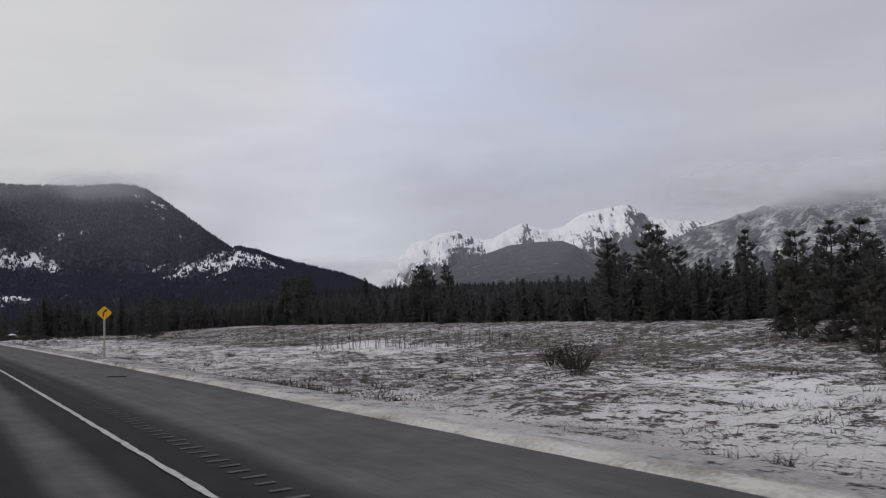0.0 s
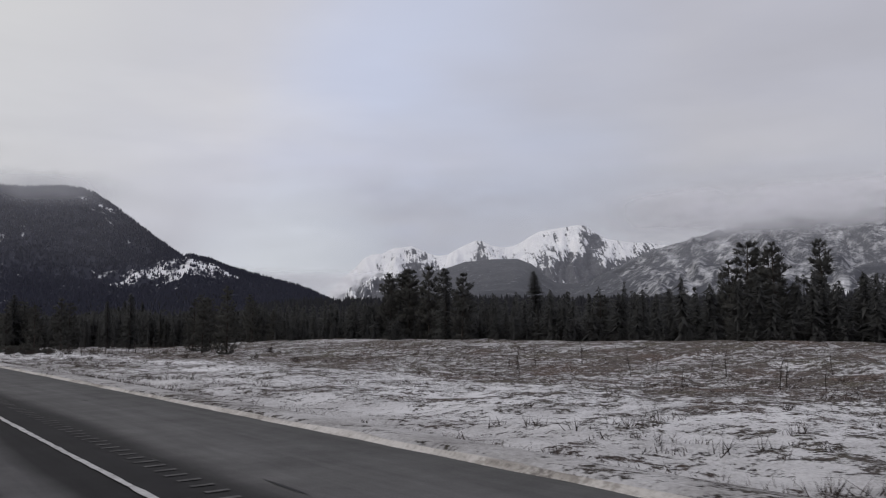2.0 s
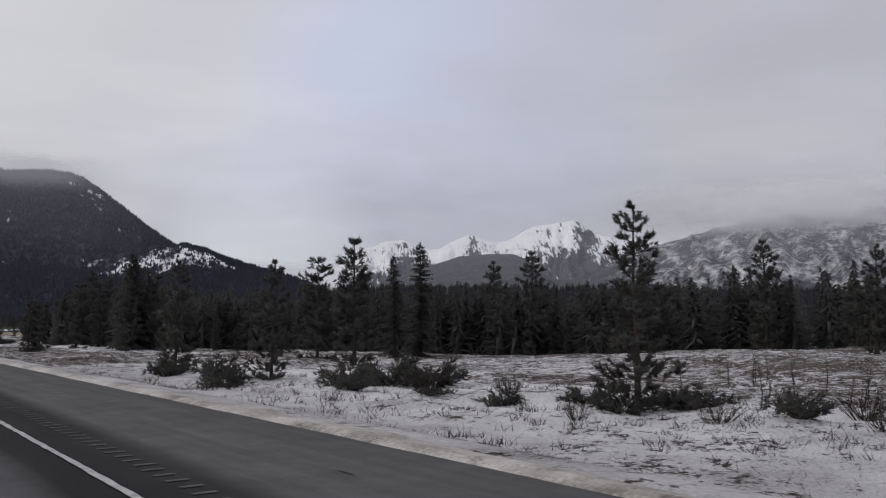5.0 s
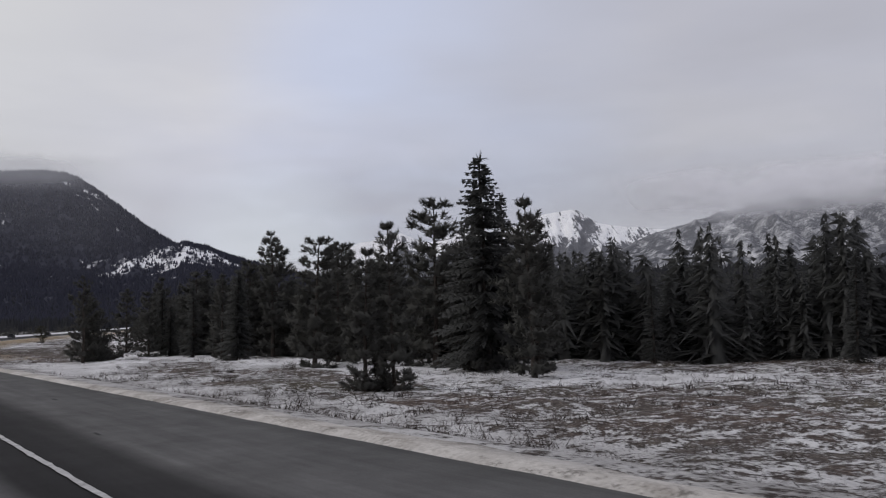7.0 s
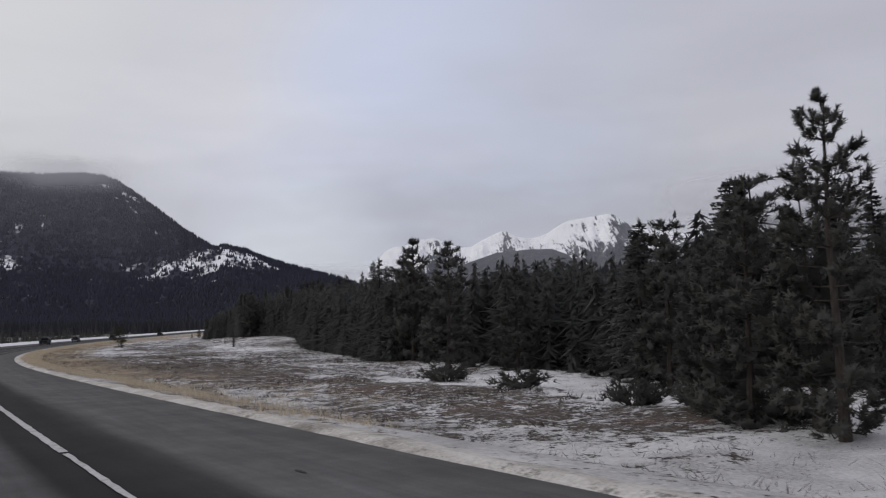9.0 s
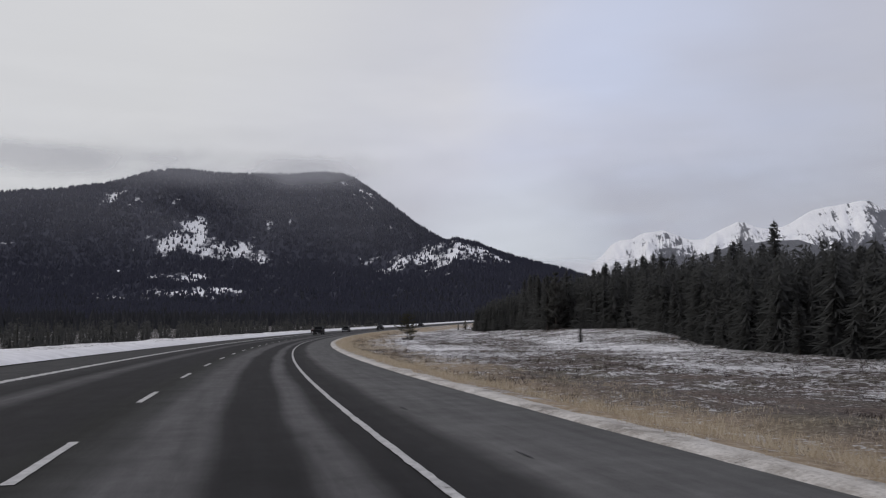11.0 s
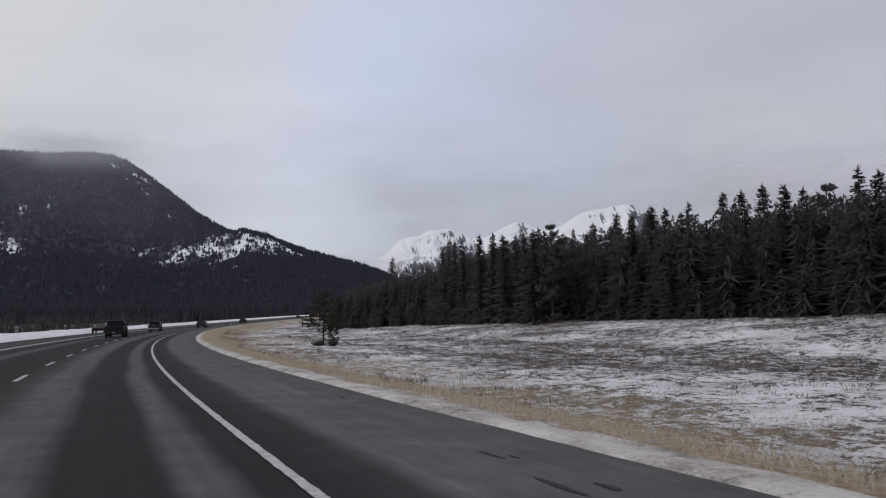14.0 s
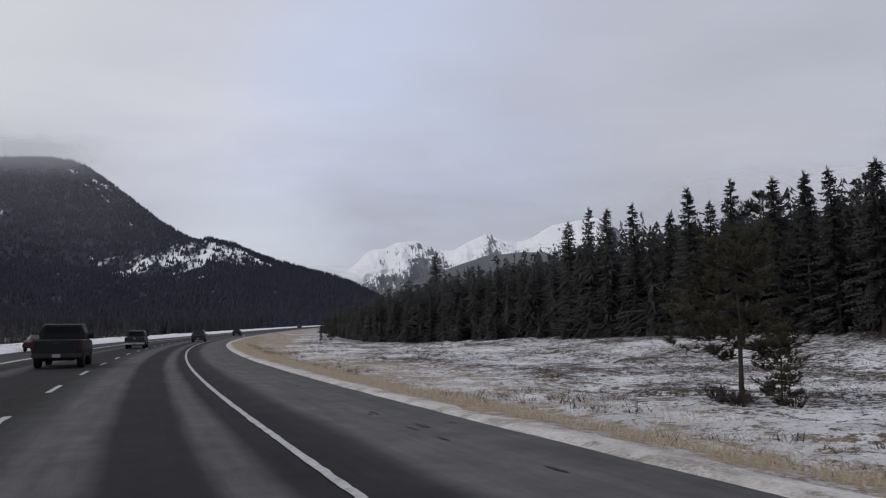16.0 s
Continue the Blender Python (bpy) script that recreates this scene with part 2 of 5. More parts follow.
def mat_asphalt():
    """Worn asphalt; u of the map is metres across, v metres along. Wheel tracks are bleached with salt."""
    m, n, k, b = material("asphalt", .9)
    b.inputs["Specular IOR Level"].default_value = .12
    uv = n.new("ShaderNodeUVMap").outputs[0]
    sp = n.new("ShaderNodeSeparateXYZ"); k.new(uv, sp.inputs[0])
    wob = noise_of(n, k, uv, .12, 2)
    u = calc(n, k, "ADD", sp.outputs[0], calc(n, k, "MULTIPLY", calc(n, k, "SUBTRACT", wob, .5), .35))
    across = n.new("ShaderNodeMapRange")
    across.inputs[1].default_value, across.inputs[2].default_value = -10.0, 4.0
    k.new(u, across.inputs[0])
    P = lambda l: (l + 10) / 14
    dark, mid, pale = (.023, .0222, .0232), (.056, .055, .055), (.098, .095, .097)
    grey = (.116, .113, .112)
    stops = [(P(-9.5), mid), (P(-7.2), dark), (P(-6.6), pale), (P(-5.9), dark), (P(-4.4), dark), (P(-3.75), (.024, .024, .022)), (P(-3.1), mid), (P(-2.8), pale), (P(-2.2), pale),
             (P(-1.9), dark), (P(-1.1), dark), (P(-.88), pale), (P(-.62), pale), (P(-.38), dark), (P(.35), (.026, .025, .026)), (P(.75), (.036, .035, .035)), (P(1.1), grey), (P(2.1), grey), (P(3.1), (.100, .098, .096))]
    base = ramp_of(n, k, across.outputs[0], stops)
    st = n.new("ShaderNodeMapping"); st.inputs["Scale"].default_value = (1.0, .05, 1)
    k.new(uv, st.inputs[0])
    streak = noise_of(n, k, st.outputs[0], 3.2, 6, .7)
    base = mix_of(n, k, .55, base, ramp_of(n, k, streak, [(.3, (.55, .55, .55)), (.7, (1.35, 1.35, 1.35))]), "MULTIPLY")
    patch = noise_of(n, k, uv, .9, 8, .72)
    base = mix_of(n, k, .75, base, ramp_of(n, k, patch, [(.35, (.68, .68, .68)), (.65, (1.2, 1.2, 1.2))]), "MULTIPLY")
    grain = noise_of(n, k, uv, 55, 3)
    base = mix_of(n, k, .5, base, ramp_of(n, k, grain, [(.3, (.7, .7, .7)), (.7, (1.3, 1.3, 1.3))]), "MULTIPLY")
    k.new(base, b.inputs["Base Color"])
    bump_of(n, k, b, grain, .35, .01)
    return m


def mat_ground():
    """Old snow over dead grass and brown weeds; the attribute 'cover' holds snow, verge grass and bare forest floor."""
    m, n, k, b = material("snowy_ground", .9)
    co = n.new("ShaderNodeTexCoord").outputs["Object"]
    at = n.new("ShaderNodeAttribute"); at.attribute_name = "cover"
    sp = n.new("ShaderNodeSeparateColor"); k.new(at.outputs["Color"], sp.inputs[0])
    big, med, small = noise_of(n, k, co, .13, 4), noise_of(n, k, co, 1.6, 6, .7), noise_of(n, k, co, 4.6, 6, .72)
    v = calc(n, k, "ADD", calc(n, k, "MULTIPLY", big, .5), calc(n, k, "ADD", calc(n, k, "MULTIPLY", med, 1.75), calc(n, k, "MULTIPLY", small, 1.6)))
    fleck = noise_of(n, k, co, 14, 4, .7)
    v = calc(n, k, "ADD", calc(n, k, "ADD", v, calc(n, k, "MULTIPLY", fleck, 1.05)), calc(n, k, "SUBTRACT", sp.outputs[0], 2.49))
    mask = ramp_of(n, k, v, [(.43, (0, 0, 0)), (.55, (1, 1, 1))])
    mott = calc(n, k, "ADD", calc(n, k, "MULTIPLY", small, .5), calc(n, k, "MULTIPLY", fleck, .5))
    straw = ramp_of(n, k, mott, [(.36, (.030, .025, .022)), (.47, (.082, .067, .060)), (.55, (.176, .150, .132)), (.65, (.38, .345, .315))])
    tan = ramp_of(n, k, small, [(.28, (.17, .122, .080)), (.50, (.385, .30, .205)), (.75, (.60, .52, .41))])
    floor_ = ramp_of(n, k, med, [(.3, (.02, .017, .014)), (.7, (.06, .05, .04))])
    hue = noise_of(n, k, co, .22, 4, .6)
    tint = ramp_of(n, k, hue, [(.34, (1.09, .96, .89)), (.50, (1, 1, 1)), (.66, (1.0, 1.03, .86))])
    straw = mix_of(n, k, 1.0, straw, tint, "MULTIPLY")
    grass = mix_of(n, k, sp.outputs[1], straw, tan)
    grass = mix_of(n, k, sp.outputs[2], grass, floor_)
    grime = calc(n, k, "ADD", calc(n, k, "MULTIPLY", noise_of(n, k, co, .35, 5, .6), .6), calc(n, k, "MULTIPLY", fleck, .4))
    snow = ramp_of(n, k, grime, [(.34, (.48, .465, .47)), (.45, (.74, .73, .74)), (.55, (.90, .89, .90))])
    # road spray has greyed the snow along the shoulder
    spray = ramp_of(n, k, grime, [(.36, (.20, .188, .18)), (.47, (.40, .385, .375)), (.60, (.62, .605, .60))])
    snow = mix_of(n, k, at.outputs["Alpha"], snow, spray)
    k.new(mix_of(n, k, mask, grass, snow), b.inputs["Base Color"])
    h = calc(n, k, "ADD", calc(n, k, "MULTIPLY", mask, .6), small)
    bump_of(n, k, b, h, .9, .16)
    return m


def mat_gravel_snow():
    m, n, k, b = material("gritty_snow", .9)
    uv = n.new("ShaderNodeUVMap").outputs[0]
    st = n.new("ShaderNodeMapping"); st.inputs["Scale"].default_value = (1.0, .5, 1)
    k.new(uv, st.inputs[0])
    a, g = noise_of(n, k, st.outputs[0], 1.1, 6, .65), noise_of(n, k, uv, 18, 5, .7)
    c = ramp_of(n, k, a, [(.3, (.17, .152, .135)), (.44, (.38, .353, .322)), (.66, (.64, .615, .585))])
    c = mix_of(n, k, .6, c, ramp_of(n, k, g, [(.3, (.62, .6, .58)), (.6, (1.1, 1.1, 1.1))]), "MULTIPLY")
    # thrown-up snow and dark grit lie on it in patches
    drift = calc(n, k, "ADD", calc(n, k, "MULTIPLY", noise_of(n, k, uv, 1.7, 6, .7), .65), calc(n, k, "MULTIPLY", g, .35))
    c = mix_of(n, k, ramp_of(n, k, drift, [(.50, (0, 0, 0)), (.57, (.8, .8, .8))]), c, (.61, .58, .545))
    c = mix_of(n, k, ramp_of(n, k, drift, [(.38, (.8, .8, .8)), (.45, (0, 0, 0))]), c, (.13, .118, .105))
    k.new(c, b.inputs["Base Color"])
    bump_of(n, k, b, drift, .8, .06)
    return m


def mat_paint_line():
    m, n, k, b = material("worn_road_paint", .7)
    co = n.new("ShaderNodeTexCoord").outputs["Object"]
    v = noise_of(n, k, co, 7, 6, .7)
    k.new(ramp_of(n, k, v, [(.30, (.12, .115, .11)), (.42, (.38, .375, .37)), (.7, (.56, .55, .545))]), b.inputs["Base Color"])
    return m


def mat_needles(name, lo, mid, hi):
    m, n, k, b = material(name, .8)
    inf = n.new("ShaderNodeObjectInfo").outputs["Random"]
    geo = n.new("ShaderNodeNewGeometry").outputs["Random Per Island"]
    v = calc(n, k, "ADD", calc(n, k, "MULTIPLY", inf, .5), calc(n, k, "MULTIPLY", geo, .5))
    c = ramp_of(n, k, v, [(.1, lo), (.5, mid), (.9, hi)])
    k.new(c, b.inputs["Base Color"])
    b.inputs["Specular IOR Level"].default_value = .2
    # thin foliage lets some light through
    tr = n.new("ShaderNodeBsdfTranslucent")
    k.new(c, tr.inputs[0])
    mx = n.new("ShaderNodeMixShader"); mx.inputs[0].default_value = .46
    k.new(b.outputs[0], mx.inputs[1]); k.new(tr.outputs[0], mx.inputs[2])
    k.new(mx.outputs[0], n["Material Output"].inputs["Surface"])
    return m


def mat_bark():
    m, n, k, b = material("conifer_bark", .95)
    co = n.new("ShaderNodeTexCoord").outputs["Object"]
    st = n.new("ShaderNodeMapping"); st.inputs["Scale"].default_value = (1, 1, .2)
    k.new(co, st.inputs[0])
    v = noise_of(n, k, st.outputs[0], 14, 6)
    k.new(ramp_of(n, k, v, [(.3, (.022, .018, .016)), (.7, (.07, .058, .050))]), b.inputs["Base Color"])
    bump_of(n, k, b, v, .6, .03)
    return m


def mat_mountain(name, forest_lo, forest_hi, lo=.46, hi=.56, across=(1, 0, 0), down=(0, 0, .5), lines=0.0):
    """Rock, dark forest and snow; the attribute 'cover' holds the share of snow and of forest. Ledges and gullies run along 'down'."""
    m, n, k, b = material(name, .95)
    co = n.new("ShaderNodeTexCoord").outputs["Object"]
    at = n.new("ShaderNodeAttribute"); at.attribute_name = "cover"
    sp = n.new("ShaderNodeSeparateColor"); k.new(at.outputs["Color"], sp.inputs[0])
    st = n.new("ShaderNodeMapping"); st.inputs["Scale"].default_value = (1, 1, .55)
    k.new(co, st.inputs[0])
    med, small = noise_of(n, k, st.outputs[0], .012, 6, .65), noise_of(n, k, st.outputs[0], .06, 6, .7)
    v = calc(n, k, "ADD", calc(n, k, "MULTIPLY", med, .5), calc(n, k, "MULTIPLY", small, .5))
    if lines:
        both_ = n.new("ShaderNodeCombineXYZ")
        for axis, vec in ((0, across), (1, down)):
            dot = n.new("ShaderNodeVectorMath"); dot.operation = "DOT_PRODUCT"; dot.inputs[1].default_value = vec
            k.new(co, dot.inputs[0]); k.new(dot.outputs["Value"], both_.inputs[axis])
        l1, l2 = noise_of(n, k, both_.outputs[0], .022, 7, .62), noise_of(n, k, both_.outputs[0], .075, 5, .65)
        # sharp ribs where the noise crosses its middle
        rib = calc(n, k, "ABSOLUTE", calc(n, k, "SUBTRACT", l1, .5))
        extra = calc(n, k, "ADD", calc(n, k, "MULTIPLY", calc(n, k, "SUBTRACT", .10, rib), 1.6), calc(n, k, "SUBTRACT", l2, .5))
        v = calc(n, k, "ADD", v, calc(n, k, "MULTIPLY", extra, lines))
    sv = calc(n, k, "ADD", v, calc(n, k, "SUBTRACT", sp.outputs[0], .5))
    snow = ramp_of(n, k, sv, [(lo, (0, 0, 0)), (hi, (1, 1, 1))])
    rock = ramp_of(n, k, small, [(.3, (.08, .083, .097)), (.7, (.17, .173, .192))])
    wood = ramp_of(n, k, small, [(.3, forest_lo), (.7, forest_hi)])
    land = mix_of(n, k, sp.outputs[1], rock, wood)
    white = ramp_of(n, k, med, [(.3, (.80, .81, .84)), (.7, (.94, .94, .95))])
    k.new(mix_of(n, k, snow, land, white), b.inputs["Base Color"])
    return m


M_ASPHALT, M_GROUND, M_GRAVEL, M_LINE = mat_asphalt(), mat_ground(), mat_gravel_snow(), mat_paint_line()
M_SPRUCE = mat_needles("spruce_needles", (.086, .087, .085), (.095, .096, .093), (.108, .108, .102))
M_PINE = mat_needles("pine_needles", (.084, .083, .078), (.094, .093, .086), (.106, .104, .093))
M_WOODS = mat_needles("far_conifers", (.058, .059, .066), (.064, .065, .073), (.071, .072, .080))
# the blue of distant haze is mixed into these needles' base colour
M_SLOPE_HAZED = mat_needles("hazed_slope_conifers", (.068, .071, .100), (.073, .076, .107), (.080, .083, .116))
M_BARK = mat_bark()
M_STRAW = mat_needles("dry_grass", (.27, .205, .135), (.47, .385, .27), (.65, .575, .46))
M_WEED = mat_needles("brown_weeds", (.030, .024, .022), (.07, .055, .048), (.14, .115, .10))
# forest colours of the west mountain carry the same painted haze blue
M_HILL_L_HAZED = mat_mountain("hazed_forest_mountain", (.034, .036, .052), (.052, .054, .074))
M_FAR = mat_mountain("snowy_peaks", (.055, .058, .068), (.105, .108, .122), .44, .53, (.77, -.64, .25), (-.05, .05, .22), .75)
M_HILL_R = mat_mountain("snowy_mountain", (.055, .058, .068), (.095, .098, .112), .36, .68, (-.5, .72, .30), (.10, -.14, .13), .26)


# ---- mesh helpers ----
def mesh_of(name, verts, faces, mat=None, smooth_shade=False):
    """A mesh from arrays: faces is an (n, 3) or (n, 4) array."""
    verts, faces = np.asarray(verts, np.float32), np.asarray(faces, np.int32)
    me = bpy.data.meshes.new(name)
    me.vertices.add(len(verts))
    me.vertices.foreach_set("co", verts.ravel())
    me.loops.add(faces.size)
    me.loops.foreach_set("vertex_index", faces.ravel())
    me.polygons.add(len(faces))
    k = faces.shape[1]
    me.polygons.foreach_set("loop_start", np.arange(0, faces.size, k, dtype=np.int32))
    me.polygons.foreach_set("loop_total", np.full(len(faces), k, np.int32))
    me.polygons.foreach_set("use_smooth", np.full(len(faces), smooth_shade))
    me.update(calc_edges=True)
    if mat:
        me.materials.append(mat)
    return me


def puff(me, axis, up=.5):
    """Shades foliage as one soft crown: faces turn away from the trunk's axis and share a smooth normal."""
    n = len(me.vertices)
    co = np.empty(n * 3, np.float32)
    me.vertices.foreach_get("co", co)
    co = co.reshape(-1, 3).astype(float)
    away = co[:, :2] - axis
    away = away / np.maximum(np.linalg.norm(away, axis=1), .05)[:, None]
    nor = np.concatenate([away, np.full((n, 1), up)], 1)
    nor /= np.linalg.norm(nor, axis=1)[:, None]
    f = np.arange(n).reshape(-1, 3)
    geo = np.cross(co[f[:, 1]] - co[f[:, 0]], co[f[:, 2]] - co[f[:, 0]])
    back = (geo * nor[f].sum(1)).sum(1) < 0
    f[back] = f[back][:, ::-1]
    me.loops.foreach_set("vertex_index", f.ravel().astype(np.int32))
    me.update(calc_edges=True)
    me.polygons.foreach_set("use_smooth", np.ones(len(f), bool))
    me.normals_split_custom_set_from_vertices(nor.astype(np.float32))


def grid_faces(rows, cols):
    i = np.arange(rows - 1)[:, None] * cols + np.arange(cols - 1)[None, :]
    return np.stack([i, i + 1, i + cols + 1, i + cols], -1).reshape(-1, 4)


def cover_of(me, rgb):
    a = me.color_attributes.new("cover", "FLOAT_COLOR", "POINT")
    if rgb.shape[1] == 3:
        rgb = np.concatenate([rgb, np.ones((len(rgb), 1))], 1)
    a.data.foreach_set("color", rgb.astype(np.float32).ravel())


def uv_of(me, uv):
    lay = me.uv_layers.new(name="map")
    idx = np.empty(len(me.loops), np.int32)
    me.loops.foreach_get("vertex_index", idx)
    lay.data.foreach_set("uv", uv[idx].astype(np.float32).ravel())


def ribbon(name, s, laterals, height, mat):
    """A strip along the road: laterals and height are lists across it; both may be functions of s."""
    cols = []
    for l, h in zip(laterals, height):
        ll = l(s) if callable(l) else np.full_like(s, l)
        hh = h(s) if callable(h) else np.full_like(s, h)
        cols.append((ll, on_road(s, ll, hh)))
    v = np.stack([c[1] for c in cols], 1).reshape(-1, 3)
    uv = np.stack([np.stack([c[0], s], -1) for c in cols], 1).reshape(-1, 2)
    me = mesh_of(name, v, grid_faces(len(s), len(cols))[:, ::-1], mat, True)
    uv_of(me, uv)
    return me


def part(name, bm, mat, parent, label=""):
    """Links a bmesh, or a mesh, as one mesh object under a thing or a part."""
    if isinstance(bm, bpy.types.Mesh):
        me = bm
    else:
        me = bpy.data.meshes.new(name)
        bm.to_mesh(me)
        bm.free()
    if mat and not me.materials:
        me.materials.append(mat)
    ob = new(name, me)
    ob.parent = parent
    return tagged(ob, label)


# ---- land ----
S_NEAR = np.concatenate([np.arange(-200, -20, 10.0), np.arange(-20, 560, 0.6), np.arange(560, 620, 1.2), np.arange(620, 1200, 6.0)])
L_SIDE = np.concatenate([[-350, -250, -170, -110, -70, -50, -38], np.arange(-30, -14, 1.5), [-13.6, -13.2], np.arange(-12, 3, 3.0), [3.2, 3.6],
                         np.arange(4.0, 22, .36), np.arange(22, 34, .6), np.arange(34, 72, 1.5), [75, 82, 92, 110, 140, 190, 260, 350]])
sg, lg = np.meshgrid(S_NEAR, L_SIDE, indexing="ij")
hg = field(sg, lg)
hg = np.where((lg > -13.4) & (lg < 3.4), -0.12, hg)
gv = on_road(sg, lg, hg)
EDGE_S = [-60, 0, 60, 100, 140, 165, 190, 215, 235, 262, 280, 320, 350, 400, 450, 490, 520, 560, 600, 650, 700, 760, 850, 1200]
EDGE_L = [34, 36, 46, 48, 48, 46, 44, 30, 25, 21, 21, 31, 38, 47, 52, 49, 44, 35, 25, 23, 21, 16, 14, 14]


def forest_edge(s):
    return np.interp(s, EDGE_S, EDGE_L)


# snow, tan verge grass and bare forest floor; stretches with more or less snow: from, to, nearest, farthest, change
DRIFTS = [(-30, 150, 3, 8.5, .07), (-30, 134, 19, 52, -.14), (134, 168, 20, 52, -.12), (8, 30, 9, 14, -.05), (-30, 134, 3, 18, .07), (28, 50, 5, 12.5, .11), (266, 290, 4, 12, .10), (40, 60, 20, 27.5, .40), (44, 80, 4, 12, .03), (62, 78, 4, 15, .05), (132, 186, 3, 19, .20), (190, 262, 3, 9, .17), (237, 262, 8, 12, .16),
          (239, 249, 12.5, 16.5, -.1), (224, 262, 3, 13, .09), (222, 238, 9.5, 17, -.06), (190, 222, 9.5, 16, -.05), (212, 288, 17, 27, .26), (250, 262, 9, 16, .10), (258, 300, 3, 9, .03), (262, 345, 9, 17, -.15), (300, 400, 9, 21, -.09), (330, 470, 33, 70, .13), (398, 470, 20, 32, -.02), (400, 480, 7, 24, .06),
          (380, 460, 9, 15, .07), (455, 560, 8, 42, .09)]
sw, lw = sg + 5 * fbm(sg, lg, 7, 3, 25), lg + 3 * fbm(sg, lg, 6, 3, 27)
snow = .52 + .12 * fbm(sg, lg, 40, 3, 21) + (.15 + .20 * smooth(330, 380, sg)) * fbm(sg * .6, lg * 1.2, 6, 3, 23)
for s0, s1, l0, l1, more in DRIFTS:
    snow = snow + more * smooth(s0 - 3, s0 + 3, sw) * (1 - smooth(s1 - 3, s1 + 3, sw)) * smooth(l0 - 1.2, l0 + 1.2, lw) * (1 - smooth(l1 - 1.2, l1 + 1.2, lw))
# weeds stand on the hummocks, snow lies between them
snow = snow - .17 * fbm(sg, lg, 2.2, 3, 9) - .17 * fbm(sg * .9, lg, 1.1, 2, 13)
snow = np.where(lg < 0, .36 + .4 * smooth(13, 14.5, -lg) * (1 - smooth(18, 22, -lg)), snow)
wide_v = 1.5 * smooth(395, 425, sg) + 1.5 * smooth(455, 490, sg)
verge = smooth(280, 325, sg) * (1 - smooth(6 + wide_v + 3 * fbm(sg, lg, 14, 2, 3), 11 + wide_v + 3 * smooth(330, 370, sg) + 4 * fbm(sg, lg, 14, 2, 3), lg)) * (lg > 0)
snow = snow - .06 * verge
under = smooth(2, 9, lg - forest_edge(sg))
snow = snow - .25 * under * (lg > 0)
cov = np.stack([np.clip(snow, 0, 1), np.clip(verge, 0, 1), np.clip(under * (lg > 0) + .9 * smooth(19, 24, -lg), 0, 1), .75 * (1 - smooth(4, 15, lg)) * (lg > 0) + .1], -1).reshape(-1, 4)
nr, nc = sg.shape
verts, faces = gv.reshape(-1, 3), grid_faces(nr, nc)[:, ::-1]
# the rim runs out flat to the horizon
rim = np.concatenate([np.arange(nc), np.arange(1, nr) * nc + nc - 1, (nr - 1) * nc + np.arange(nc - 2, -1, -1), np.arange(nr - 2, 0, -1) * nc])
mid = np.array([60.0, 400.0, 0])
way = verts[rim] - mid
ang = np.arctan2(way[:, 1], way[:, 0])
out1 = verts[rim] + way / np.linalg.norm(way[:, :2], axis=1)[:, None] * 250
out2 = mid + np.stack([np.cos(ang), np.sin(ang), np.zeros_like(ang)], -1) * 5600
out1[:, 2], out2[:, 2] = np.where(way[:, 0] > 150, verts[rim][:, 2] - 3, -6.5), -8.0
n0, nrim = len(verts), len(rim)
verts = np.concatenate([verts, out1, out2])
j = np.arange(nrim); jn = (j + 1) % nrim
faces = np.concatenate([faces, np.stack([rim[j], rim[jn], n0 + jn, n0 + j], -1)[:, ::-1], np.stack([n0 + j, n0 + jn, n0 + nrim + jn, n0 + nrim + j], -1)[:, ::-1]])
cov = np.concatenate([cov, np.tile([.15, 0, .95, 0], (2 * nrim, 1))])
g_mesh = mesh_of("ground", verts, faces, M_GROUND, True)
cover_of(g_mesh, cov)
tagged(new("ground", g_mesh), "patchy old snow over dead grass and weeds beside a highway", "ground", kind="structure")

S_ROAD = np.arange(-190.0, 1190, 2.0)
tagged(new("road", ribbon("road", S_ROAD, [-13.3, -10.5, -7.4, -3.7, 0, 3.15, 3.28], [-.06, 0, 0, .02, 0, -.02, -.10], M_ASPHALT)),
       "dark grey asphalt highway with salt-bleached wheel tracks", "road", kind="structure")
S_FINE = np.arange(-60.0, 700, .4)
wob = lambda base, amp, scale, seed: (lambda s: base + amp * fbm(s, s * 0, scale, 4, seed))
tagged(new("pavement_shoulder", ribbon("pavement_shoulder", S_FINE, [wob(3.11, .05, .9, 3), wob(3.17, .06, 1.4, 2), lambda s: 3.32 - .1 * smooth(16, 24, s) * (1 - smooth(130, 150, s)), lambda s: 3.55 - .2 * smooth(16, 24, s) * (1 - smooth(130, 150, s)) + .12 * smooth(130, 150, s) + .06 * smooth(290, 340, s) + .26 * fbm(s, s * 0, 1.6, 4, 7), lambda s: 3.9 - .32 * smooth(16, 24, s) * (1 - smooth(130, 150, s)) + .14 * smooth(130, 150, s) + .08 * smooth(290, 340, s) + .5 * fbm(s, s * 0, 2.4, 3, 8)],
       [-.028, -.004, .03, .0, -.22], M_GRAVEL)), "strip of gritty grey snow and gravel along the asphalt edge", "road shoulder", kind="structure")
tagged(new("snow_bank", ribbon("snow_bank", np.arange(-60.0, 1100, 2.0), [-13.0, -13.5, -14.6, wob(-17, .8, 12, 4), wob(-19, 1.2, 9, 5)], [-.01, .18, .42, .5, -.3],
       plain("ploughed_snow", (.74, .735, .75), .9, vary=.12, scale=.8))), "low ploughed bank of snow along the far road edge", "snow bank", kind="structure")


